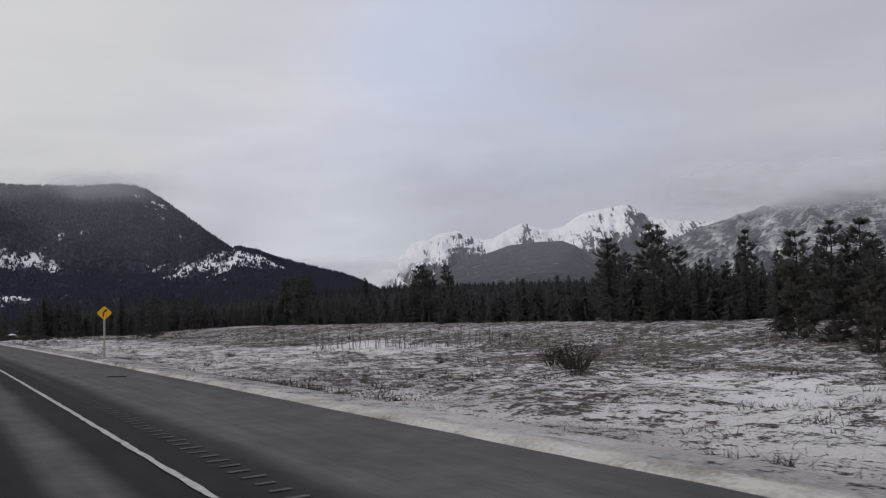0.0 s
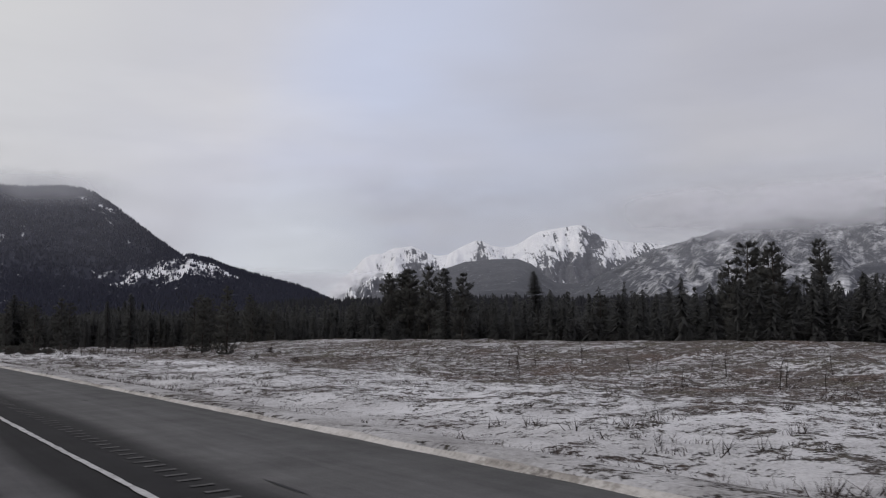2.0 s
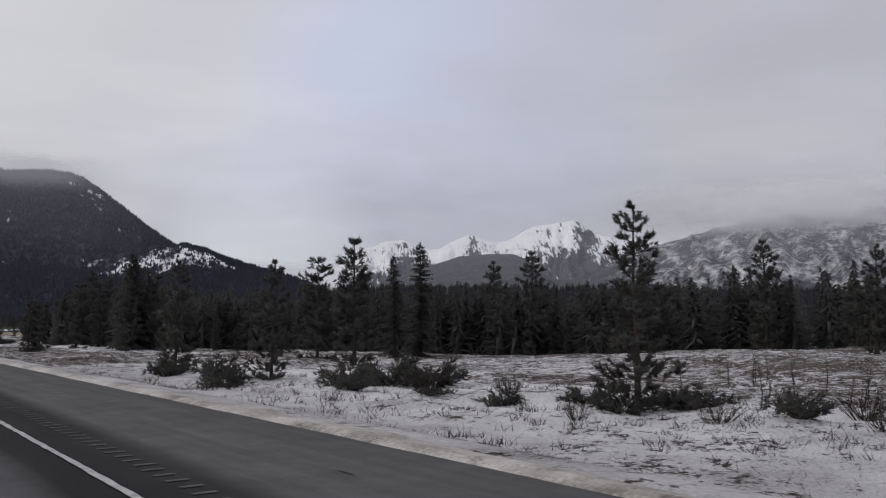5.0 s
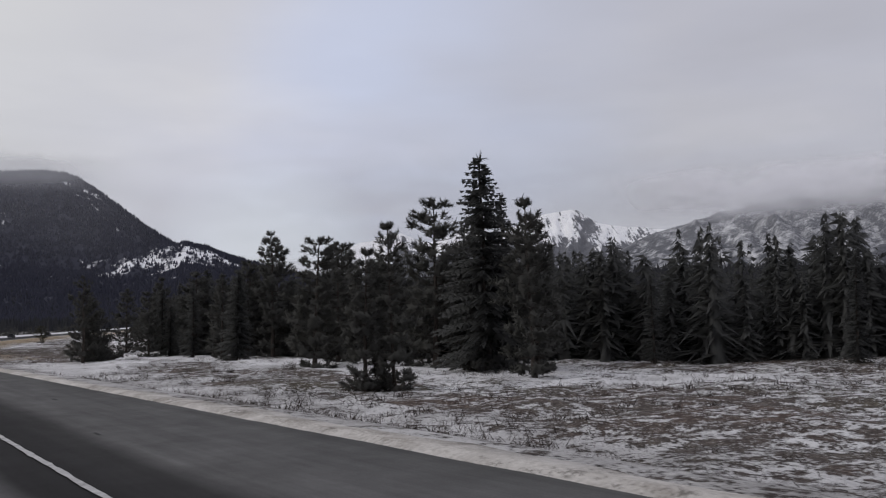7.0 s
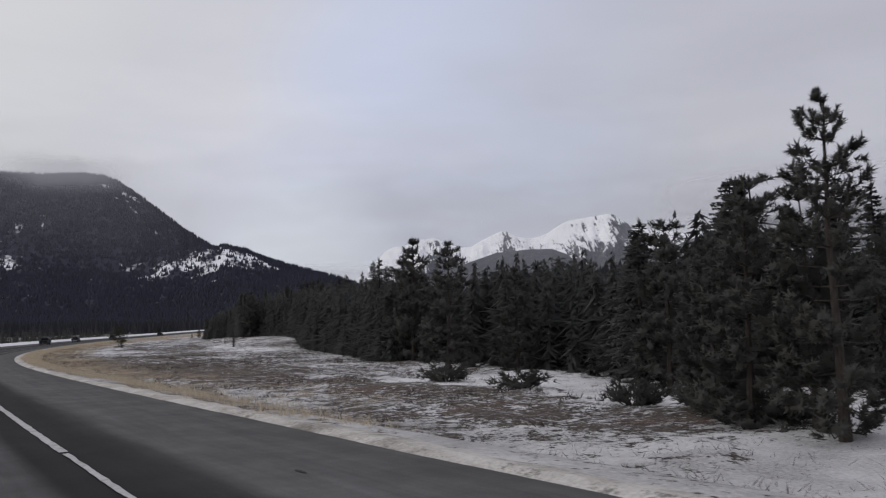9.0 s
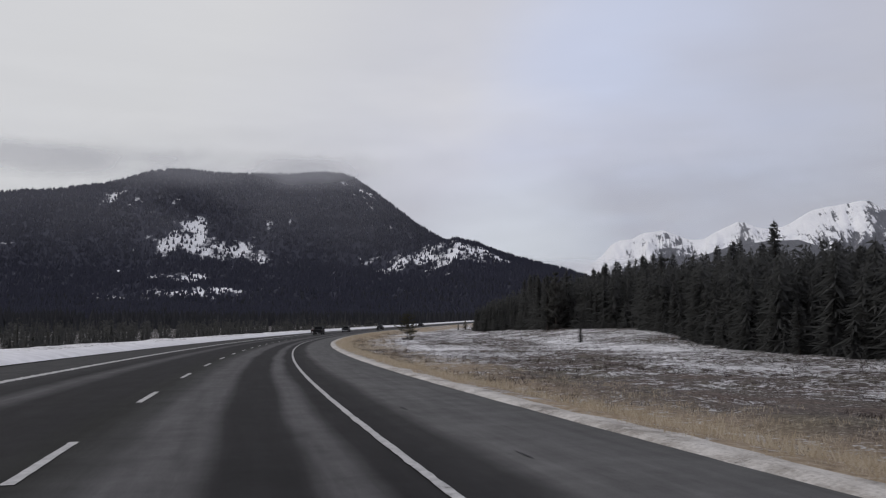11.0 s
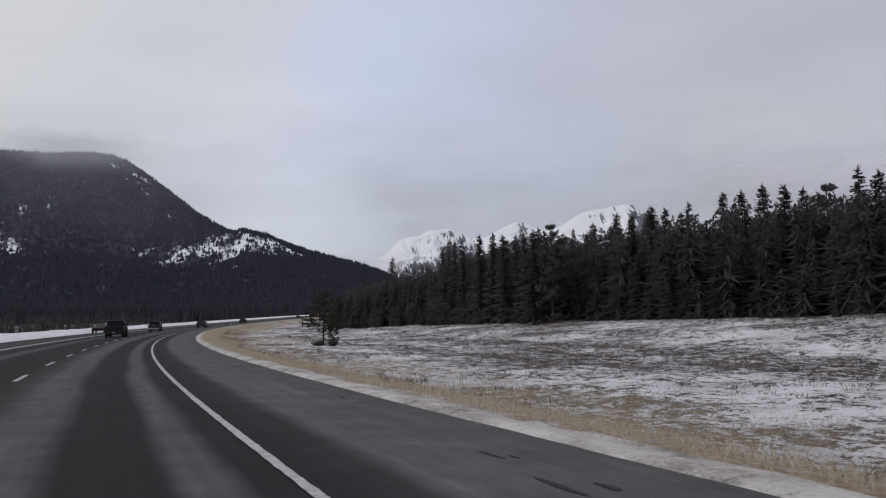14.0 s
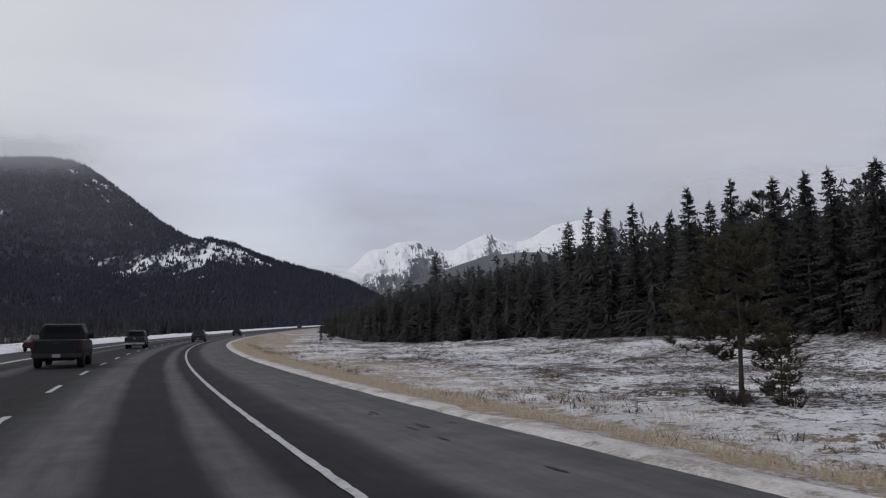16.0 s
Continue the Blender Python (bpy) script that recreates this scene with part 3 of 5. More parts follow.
def line_mesh(name, s0, s1, l0, width, ragged=.02, rise=.012):
    s = np.arange(s0, s1 + .01, .12)
    a = lambda q: l0 - width / 2 + ragged * fbm(q, q * 0 + l0, .25, 2, 11)
    b = lambda q: l0 + width / 2 + ragged * fbm(q, q * 0 - l0, .25, 2, 12)
    return ribbon(name, s, [a, b], [rise, rise], M_LINE)


tagged(new("road_edge_line", line_mesh("road_edge_line", -30, 262, 0, .068, .018)), "worn white solid line at the lane edge", "road marking", kind="structure")
tagged(new("road_edge_line", line_mesh("road_edge_line", 262.12, 700, 0, .105, .018)), "worn white solid line at the lane edge", "road marking", kind="structure")
tagged(new("road_edge_line", line_mesh("road_edge_line", -30, 800, -8.7, .35, .12)), "snow-dusted white line at the far lane edge", "road marking", kind="structure")
for i in range(-4, 60):
    s0 = 459.2 - 9.0 * 30 + 9.0 * i
    tagged(new("lane_dash", line_mesh("lane_dash", s0, s0 + 3.1, -3.7, .12, .02, .028)), "short worn white lane dash on asphalt", "road marking", "lane dashes", "structure")
# rumble strip: shallow frosted grooves outside the lane line
rv, rf = [], []
for i, s in enumerate(np.arange(-12.0, 165, .33)):
    w = .17 + .05 * random.random()
    l0 = .39 + .03 * random.random()
    for ds, dl in ((0, 0), (.07, 0), (.07, w), (0, w)):
        rv.append(on_road(s + ds, l0 + dl, .006))
    rf.append([4 * i + 3, 4 * i + 2, 4 * i + 1, 4 * i])
tagged(new("rumble_strip", mesh_of("rumble_strip", rv, rf, plain("groove_grit", (.092, .089, .089), .9, vary=.4))), "row of pale gritty rumble strip grooves in the shoulder", "rumble strip", kind="stuff")


# dark tar marks along the shoulder
tv, tf = [], []
trand = random.Random(17)
marks = [(trand.uniform(330, 500), trand.gauss(2.15, .22)) for _ in range(85)] + [(trand.uniform(0, 330), trand.choice((2.0, 1.1)) + trand.gauss(0, .3)) for _ in range(45)] + [(39.9, 1.96)]
for s, l in marks:
    n0, long_, broad = len(tv), trand.uniform(.12, .5), trand.uniform(.015, .05)
    ring = [(math.cos(a) * long_ * trand.uniform(.5, 1.1), math.sin(a) * broad * trand.uniform(.5, 1.3)) for a in (2 * math.pi * q / 9 for q in range(9))]
    for ds, dl in ring:
        tv.append(on_road(s + ds, l + dl, .006 - .02 * max(0, l + dl) / 3.15))
    tf.append(list(range(n0, n0 + 9))[::-1])
tagged(new("tar_marks", mesh_of("tar_marks", tv, tf, plain("crack_tar", (.014, .014, .015), .7, vary=.3))), "dark tar marks along the asphalt shoulder", "tar marks", kind="stuff")


# ---- mountains: crest heights over the bearing from a point near the road ----
HUB = np.array([0.0, 200.0])


def mountain(name, az, r, height_of, cover, mat, label):
    a, rr = np.meshgrid(np.radians(az), r, indexing="ij")
    x, y = HUB[0] + rr * np.sin(a), HUB[1] + rr * np.cos(a)
    z = height_of(np.degrees(a), rr, x, y)
    me = mesh_of(name, np.stack([x, y, z], -1).reshape(-1, 3), grid_faces(len(az), len(r))[:, ::-1], mat, True)
    cover_of(me, cover(np.degrees(a), rr, x, y, z).reshape(-1, 3))
    tagged(new(name, me), label, "mountain", kind="structure")
    return height_of


LC_A = [-60, -40, -20, -10, -2.8, -1.3, -.1, 2, 4, 6, 8, 9, 10, 11, 12, 13, 14, 15, 16, 17, 18, 19, 20, 21, 22, 23, 24, 25, 26, 27, 28, 29.5, 31, 34]
LC_H = [206, 266, 256, 291, 330, 345, 362, 374, 367, 364, 369, 372, 377, 379, 376, 363, 338, 308, 280, 250, 216, 186, 178, 168, 157, 147, 138, 130, 121, 112, 102, 76, 45, 5]


def left_height(az, r, x, y):
    crest = np.interp(az, LC_A, LC_H)
    rc = np.interp(az, [17, 19.5], [2200, 1950])
    u = (r - 900) / (rc - 900)
    up = np.interp(u, [0, .1, .38, .50, .68, .76, .91, 1, 1.3], [0, .02, .08, .18, .34, .56, .88, 1, .7])
    up2 = np.interp(u, [0, .1, .5, .85, 1, 1.3], [0, .03, .35, .78, 1, .6])
    w = np.interp(az, [15, 20], [0, 1])
    bench = 50 * (smooth(1690, 1800, r) - smooth(1830, 1960, r)) * smooth(13.5, 16.5, az) * (1 - smooth(20.5, 25, az))
    z = crest * (up * (1 - w) + up2 * w) + bench * (1 - .6 * w)
    rough = np.clip(u * 3, 0, 1) * np.where(u > .93, .35, 1)
    return z - 8 + rough * (fbm(x, y, 260, 5, 31) * 22 + fbm(x, y, 40, 3, 33) * 5)


def spot(az, r, a0, r0, wa, wr):
    return np.exp(-((az - a0) / wa) ** 2 - ((r - r0) / wr) ** 2)


CLEARINGS = [(2.1, 1901, .9), (3.0, 1886, .6), (2.0, 1826, .9), (4.1, 1808, .8), (5.3, 1823, .6), (6.3, 1800, .8), (7.3, 1769, .5), (1.8, 1643, .9), (2.9, 1625, .7), (4.6, 1500, .9), (6.4, 1510, .7), (10.4, 1490, .5), (8.2, 1500, .5), (1.4, 1500, 1.0), (2.9, 1480, .9), (-2.5, 1500, 1.2), (3.8, 1470, .8), (5.4, 1475, .7),
             (8.7, 1938, .25), (7.3, 1882, .3), (22.8, 1577, .6), (18.6, 1565, .3), (-1.8, 2062, .9), (-.3, 1980, .8), (.4, 1856, .9), (-1.9, 1749, .9), (.5, 1638, .7), (-.7, 1440, 1.0), (15.0, 2005, .42), (12.9, 2105, .6), (13.9, 2140, .3)]


def left_snow(az, r):
    s = 1.15 * spot(az, r, 18.7, 1750, 4.9, 64) + .6 * spot(az, r, 25.5, 1860, 1.5, 40) + .4 * spot(az, r, 11.5, 2120, 1.0, 20)
    for a0, r0, wa in CLEARINGS:
        s = s + .72 * spot(az, r, a0 + .3 * fbm(r, az * 9, 30, 2, 5), r0, wa * 1.5, 38)
    return np.clip(s, 0, 1)


def left_cover(az, r, x, y, z):
    s = left_snow(az, r)
    return np.stack([.23 + .33 * s + .05 * spot(az, r, 18.0, 1754, 4.6, 56) + .34 * fbm(x, y, 26, 4, 41), np.ones_like(s), np.zeros_like(s)], -1)


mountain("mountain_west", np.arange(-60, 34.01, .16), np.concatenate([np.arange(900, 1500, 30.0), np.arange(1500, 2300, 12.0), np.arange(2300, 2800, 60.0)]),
         left_height, left_cover, M_HILL_L_HAZED, "dark forested mountain with snowy clearings, tinted blue for haze, its top in cloud")

MC_A = [26, 29, 31.3, 33, 35, 36, 38.2, 40.5, 42, 43, 43.9, 44.7, 46, 47, 48.3, 49.3, 50.2, 51.6, 53.5, 55, 57, 60, 65, 72, 80, 95, 110]
MC_H = [10, 60, 140, 184, 226, 246, 290, 304, 302, 280, 232, 196, 184, 196, 240, 262, 296, 330, 360, 384, 412, 440, 466, 470, 450, 400, 300]


def mid_height(az, r, x, y):
    crest = np.interp(az, MC_A, MC_H)
    u = (r - 1500) / 2000
    up = np.interp(u, [0, .3, .7, 1, 1.2], [0, .16, .6, 1, .75])
    wild = .35 + .75 * smooth(47, 54, az)
    rib = np.abs(fbm(az * 61 + r * .10, r * .35, 130, 3, 52)) * 2 - .5
    return crest * up - 10 + np.clip(u * 3, 0, 1) * np.where(u > .93, .3, 1) * wild * (fbm(x, y, 420, 5, 51) * 42 + rib * 34 + fbm(x, y, 60, 4, 53) * 12)


def mid_cover(az, r, x, y, z):
    right = smooth(46, 53, az)
    s = .25 + .12 * right + .16 * right * fbm(az * 50 + z * .6, z * .5, 40, 4, 55) + .08 * fbm(x, y, 45, 5, 57)
    return np.stack([s, 1 - .35 * right, 0 * s], -1)


mountain("mountain_north", np.arange(26, 110.01, .16), np.concatenate([np.arange(1500, 2600, 40.0), np.arange(2600, 3560, 16.0), np.arange(3560, 3900, 60.0)]),
         mid_height, mid_cover, M_HILL_R, "grey wooded foothills streaked with snow below the peaks")

FC_A = [24, 27.6, 28.3, 29, 30, 30.6, 31.2, 32, 32.8, 33.4, 34.1, 34.8, 35.4, 36, 36.6, 37.3, 38, 38.7, 39.2, 39.8, 40.6, 41.3, 42, 42.7, 43.2, 44, 45, 45.9, 46.4, 46.8, 47.4, 48, 49, 51, 52.5, 54, 57, 65]
FC_H = [60, 130, 205, 270, 330, 385, 410, 416, 446, 450, 456, 432, 410, 401, 404, 434, 464, 486, 480, 452, 442, 450, 474, 506, 528, 540, 549, 560, 556, 530, 500, 476, 462, 445, 425, 370, 200, 100]


def far_rib(az, r):
    """Spurs that run down from the crest."""
    return np.abs(fbm(az * 80 + 40 * fbm(az * 80, r, 160, 2, 66), r * .22, 85, 4, 67)) * 2.2 - .45


def far_height(az, r, x, y):
    crest = np.interp(az, FC_A, FC_H) * 1.035
    u = (r - 3500) / 1100
    up = np.interp(u, [0, .5, .8, 1, 1.15], [0, .38, .74, 1, .8])
    mid = np.clip(u * 2, 0, 1) * np.clip((1 - u) * 5, .05, 1)
    return crest * up - 10 + mid * (fbm(x, y, 300, 5, 61) * 60 + far_rib(az, r) * 55 + fbm(x, y, 60, 4, 63) * 14)


def far_cover(az, r, x, y, z):
    crest = np.interp(az, FC_A, FC_H)
    drop = np.clip((np.interp(az - .5, FC_A, FC_H) - np.interp(az + .5, FC_A, FC_H)) / 40, -1, 1)
    zr = z / np.maximum(crest, 60)
    gully = far_rib(az, r)
    band = fbm(az * 12, z * 1.0, 16, 3, 69)
    s = .25 + .27 * smooth(.50, .84, zr) + .04 * smooth(.9, 1, zr) - .14 * drop + .26 * gully * (.5 + .5 * np.clip(drop + .4, 0, 1)) + .14 * band * (1 - smooth(.75, .95, zr)) + .10 * fbm(x, y, 50, 5, 65)
    return np.stack([np.clip(s, 0, 1), 0 * s + .15, 0 * s], -1)


mountain("mountain_far", np.arange(24, 65.01, .08), np.concatenate([np.arange(3500, 4000, 40.0), np.arange(4000, 4640, 11.0), np.arange(4640, 4800, 40.0)]),
         far_height, far_cover, M_FAR, "distant rocky peaks under bright snow")


# ---- woods ----
def cone_woods(name, pos, height, width, label, tiers=2, sides=5, seed=3, mat=None):
    """Many small conifers as one mesh: stacked ragged cones, each on its own foot."""
    rng = np.random.default_rng(seed)
    n = len(pos)
    V, F, base = [], [], 0
    for t in range(tiers):
        z0, z1 = t / tiers * .82 + .04, min(1.0, (t + 1.55) / tiers * .82 + .12) if t < tiers - 1 else 1.0
        rad = width * (1 - t / tiers * .75)
        a = rng.uniform(0, 6.28, n)[:, None] + np.arange(sides)[None] * 2 * np.pi / sides
        rr = rad[:, None] * rng.uniform(.6, 1.25, (n, sides))
        ring = np.stack([pos[:, None, 0] + rr * np.cos(a), pos[:, None, 1] + rr * np.sin(a), pos[:, None, 2] + height[:, None] * (z0 + rng.uniform(-.03, .03, (n, sides)))], -1)
        tip = np.stack([pos[:, 0] + rng.normal(0, .1, n), pos[:, 1] + rng.normal(0, .1, n), pos[:, 2] + height * z1], -1)
        v = np.concatenate([ring, tip[:, None]], 1).reshape(-1, 3)
        i = np.arange(n)[:, None] * (sides + 1)
        k = np.arange(sides)[None]
        f = np.stack([i + k, i + (k + 1) % sides, i + sides + 0 * k], -1).reshape(-1, 3) + base
        V.append(v); F.append(f); base += len(v)
    ob = new(name, mesh_of(name, np.concatenate(V), np.concatenate(F), mat or M_WOODS))
    return tagged(ob, label, "forest", kind="stuff")


def polar_points(n, az0, az1, r0, r1, seed):
    rng = np.random.default_rng(seed)
    az, r = rng.uniform(az0, az1, n), np.sqrt(rng.uniform(r0 * r0, r1 * r1, n))
    return az, r, HUB[0] + r * np.sin(np.radians(az)), HUB[1] + r * np.cos(np.radians(az)), rng


az, r, x, y, rng = polar_points(62000, -12, 33, 950, 2260, 71)
keep = rng.uniform(0, 1, len(az)) > left_snow(az, r) * .58
az, r, x, y = az[keep], r[keep], x[keep], y[keep]
h = rng.uniform(5, 10, len(az))
cone_woods("mountain_forest", np.stack([x, y, left_height(az, r, x, y) - 1], -1), h, h * .34, "dense dark conifers on the mountain slope, tinted blue for haze", 1, 4, 3, M_SLOPE_HAZED)

# valley floor between the road and the mountains
az, r, x, y, rng = polar_points(18000, -14, 75, 420, 1500, 73)
d = np.min((x[:, None] - R_X[None, ::4]) ** 2 + (y[:, None] - R_Y[None, ::4]) ** 2, axis=1) ** .5
side_r = (x - np.interp(y, R_Y, R_X)) > 0
keep = (d > np.where(side_r, 95, 190)) | ((y > 930) & (d > 70))
keep &= rng.uniform(0, 1, len(az)) > .9 * left_snow(az, r) * (r > 1100)
az, r, x, y, d = az[keep], r[keep], x[keep], y[keep], d[keep]
h = rng.uniform(8, 14, len(az)) * np.where(r > 1000, .6, 1)
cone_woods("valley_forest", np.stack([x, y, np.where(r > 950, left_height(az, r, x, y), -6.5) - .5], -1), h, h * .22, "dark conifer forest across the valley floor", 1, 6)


def tier_woods(name, s, l, h, label, seed, tiers=15, blades=11, fine=1.0, fat=1.0):
    """Forest as one mesh: for each tree a ragged core, many slim boughs and a leader."""
    rng = np.random.default_rng(seed)
    pos = on_road(s, l, field(s, l) - .1)
    n = len(s)
    V, F, A, base = [], [], [], 0
    lean = rng.normal(0, .014, (n, 2))
    wide = np.minimum(h * rng.uniform(.20, .36, n) * fat, 3.1)
    low = rng.uniform(.0, .07, n)
    power = rng.uniform(.45, 1.0, n)
    for t in range(tiers):
        q = np.clip((t + rng.uniform(-.5, .5, n)) / tiers, 0, 1)
        z = h * (low + (1 - low) * q)
        rad = wide * (1 - q) ** power * rng.uniform(.65, 1.25, n) + .10
        a = rng.uniform(0, 6.28, n)[:, None] + np.arange(blades)[None] * 2 * np.pi / blades + rng.uniform(-.5, .5, (n, blades))
        rr = rad[:, None] * rng.uniform(.45, 1.3, (n, blades))
        root = np.stack([pos[:, 0] + lean[:, 0] * z, pos[:, 1] + lean[:, 1] * z, pos[:, 2] + z], -1)
        half = np.minimum(.09 + rr * .08, .26) * fine
        drop = rr * rng.uniform(-.35, .5, (n, blades))
        up = (h * .05)[:, None] * rng.uniform(.2, 1.4, (n, blades)) + (h / tiers)[:, None] * rng.uniform(-.6, .6, (n, blades))
        drop = drop - up + (h * .04)[:, None]
        c, sn = np.cos(a), np.sin(a)
        inner = rr * .18
        p1 = np.stack([root[:, None, 0] + inner * c - half * sn, root[:, None, 1] + inner * sn + half * c, root[:, None, 2] + up], -1)
        p2 = np.stack([root[:, None, 0] + inner * c + half * sn, root[:, None, 1] + inner * sn - half * c, root[:, None, 2] + up * .6], -1)
        tip = np.stack([root[:, None, 0] + rr * c, root[:, None, 1] + rr * sn, root[:, None, 2] - drop], -1)
        v = np.stack([p1, p2, tip], 2).reshape(-1, 3)
        F.append(np.arange(len(v)).reshape(-1, 3) + base)
        V.append(v); base += len(v)
        A.append(np.repeat(pos[:, :2], 3 * blades, 0))
    for zl, zh, wd in ((.0, .82, .28), (.0, 1.02, .05)):
        k = 6
        a = np.arange(k)[None] * 6.2832 / k + rng.uniform(0, 6, n)[:, None]
        rr = (wide * wd)[:, None] * rng.uniform(.7, 1.2, (n, k))
        ring = np.stack([pos[:, None, 0] + rr * np.cos(a), pos[:, None, 1] + rr * np.sin(a), pos[:, None, 2] + (h * zl)[:, None] + 0 * a], -1)
        tip = np.stack([pos[:, 0] + lean[:, 0] * h, pos[:, 1] + lean[:, 1] * h, pos[:, 2] + h * zh], -1)
        v = np.stack([ring, np.roll(ring, -1, 1), np.repeat(tip[:, None], k, 1)], 2).reshape(-1, 3)
        F.append(np.arange(len(v)).reshape(-1, 3) + base)
        V.append(v); base += len(v)
        A.append(np.repeat(pos[:, :2], 3 * k, 0))
    me = mesh_of(name, np.concatenate(V), np.concatenate(F), M_SPRUCE)
    puff(me, np.concatenate(A))
    return tagged(new(name, me), label, "forest", kind="stuff")


def tree_height(s):
    return np.interp(s, [0, 60, 100, 150, 180, 215, 260, 300, 340, 390, 450, 490, 520, 560, 610, 650, 760], [4.8, 4.8, 5.0, 5.2, 6.2, 7, 7, 7.8, 8.4, 9.2, 9.9, 10.6, 10.7, 9.7, 8.4, 8.3, 8.5])


def ragged_edge(s):
    return forest_edge(s) + 2.2 * fbm(s, s * 0, 16, 3, 88)


rng = np.random.default_rng(81)
n = 2300
fs = np.where(np.arange(n) < 1500, rng.uniform(-40, 760, n), rng.uniform(180, 600, n))
fl = ragged_edge(fs) + 1.2 + 3.0 * ((fs > 195) & (fs < 310)) + rng.uniform(0, 1, n) * 10
tier_woods("forest_front", fs, fl, tree_height(fs) * np.where(fs > 330, rng.uniform(.55, 1.05, n), rng.uniform(.55, 1.0, n)), "dense dark conifers along the forest edge", 83, 18, 13, .78)
# young growth that closes the foot of the woods
n = 1500
fs = rng.uniform(-40, 760, n)
fl = ragged_edge(fs) + .2 + 2.4 * ((fs > 195) & (fs < 310)) + rng.uniform(0, 1, n) * 6
fl = np.where((fs > 190) & (fs < 275), fl + 4, fl)
tier_woods("forest_undergrowth", fs, fl, np.clip(tree_height(fs) * rng.uniform(.12, .5, n), .9, 4.5), "low young conifers crowding the foot of the woods", 84, 9, 12, .7, 1.7)
n = 3500
fs = rng.uniform(-40, 800, n)
fl = forest_edge(fs) + 9 + rng.uniform(0, 1, n) ** 1.2 * 75
tier_woods("forest_behind", fs, fl, tree_height(fs) * rng.uniform(.75, 1.1, n), "dense dark conifer forest behind the snowy field", 85, 9, 7)
# trees of middling height that close the gaps between the tall ones
n = 900
fs = rng.uniform(370, 640, n)
fl = forest_edge(fs) + 5 + rng.uniform(0, 1, n) * 20
tier_woods("forest_filling", fs, fl, tree_height(fs) * rng.uniform(.98, 1.24, n), "middling conifers standing close together in the woods", 86, 13, 10, .8, 1.2)
n = 2000
fs = rng.uniform(-60, 760, n)
fl = -42 - rng.uniform(0, 1, n) ** 1.3 * 150
tier_woods("forest_west", fs, fl, rng.uniform(4.5, 8, n), "dense dark conifers beyond the far side of the highway", 87, 7, 6)
# a far belt of woods on the higher land
n = 9000
ra, rd = np.radians(rng.uniform(14, 100, n)), np.sqrt(rng.uniform(285 ** 2, 480 ** 2, n))
fs, fl = 90 + rd * np.cos(ra), rd * np.sin(ra)
ok = (fl > 120) & (fl < 345)
fs, fl = fs[ok], fl[ok]
h = rng.uniform(8.5, 12.5, len(fs))
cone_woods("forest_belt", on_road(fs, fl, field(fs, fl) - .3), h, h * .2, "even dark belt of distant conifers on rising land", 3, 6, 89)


# ---- single trees ----
def tube(bm, points, radii, sides=6):
    rings = []
    for i, (p, r) in enumerate(zip(points, radii)):
        p = Vector(p)
        d = (Vector(points[min(i + 1, len(points) - 1)]) - Vector(points[max(i - 1, 0)])).normalized()
        u = d.orthogonal().normalized()
        w = d.cross(u)
        rings.append([bm.verts.new(p + (u * math.cos(a) + w * math.sin(a)) * r) for a in (2 * math.pi * k / sides for k in range(sides))])
    for a, b in zip(rings, rings[1:]):
        for k in range(sides):
            bm.faces.new((a[k], a[(k + 1) % sides], b[(k + 1) % sides], b[k]))


def trunk_of(h, r, rng, bend=.15):
    bm = bmesh.new()
    pts, x, y = [], 0.0, 0.0
    for i in range(9):
        q = i / 8
        pts.append((x, y, h * q - (.25 if i == 0 else 0)))
        x, y = x + rng.uniform(-bend, bend) * .5, y + rng.uniform(-bend, bend) * .5
    tube(bm, pts, [r * (1.25 if i == 0 else 1) * (1 - .93 * i / 8) + .012 for i in range(9)], 7)
    return bm, pts


def along(pts, q):
    f = min(max(q, 0), .999) * (len(pts) - 1)
    i = int(f)
    return Vector(pts[i]).lerp(Vector(pts[i + 1]), f - i)


class Leaves:
    """Gathers small triangles and quads of foliage for one crown."""

    def __init__(self):
        self.v, self.f = [], []

    def tri(self, a, b, c):
        i = len(self.v)
        self.v += [a, b, c]
        self.f.append((i, i + 1, i + 2))

    def tuft(self, p, d, size, rng, count=12, spread=.9):
        d = Vector(d).normalized()
        for _ in range(count):
            w = (d + Vector((rng.uniform(-1, 1), rng.uniform(-1, 1), rng.uniform(-1, 1))) * spread).normalized()
            side = w.orthogonal().normalized()
            side.rotate(Matrix.Rotation(rng.uniform(0, 6.28), 3, w))
            n = size * rng.uniform(.6, 1.2)
            self.tri(p + side * n * .10, p - side * n * .10, p + w * n)

    def mesh(self, name, mat):
        me = mesh_of(name, [tuple(a) for a in self.v], self.f, mat)
        puff(me, np.zeros(2))
        return me


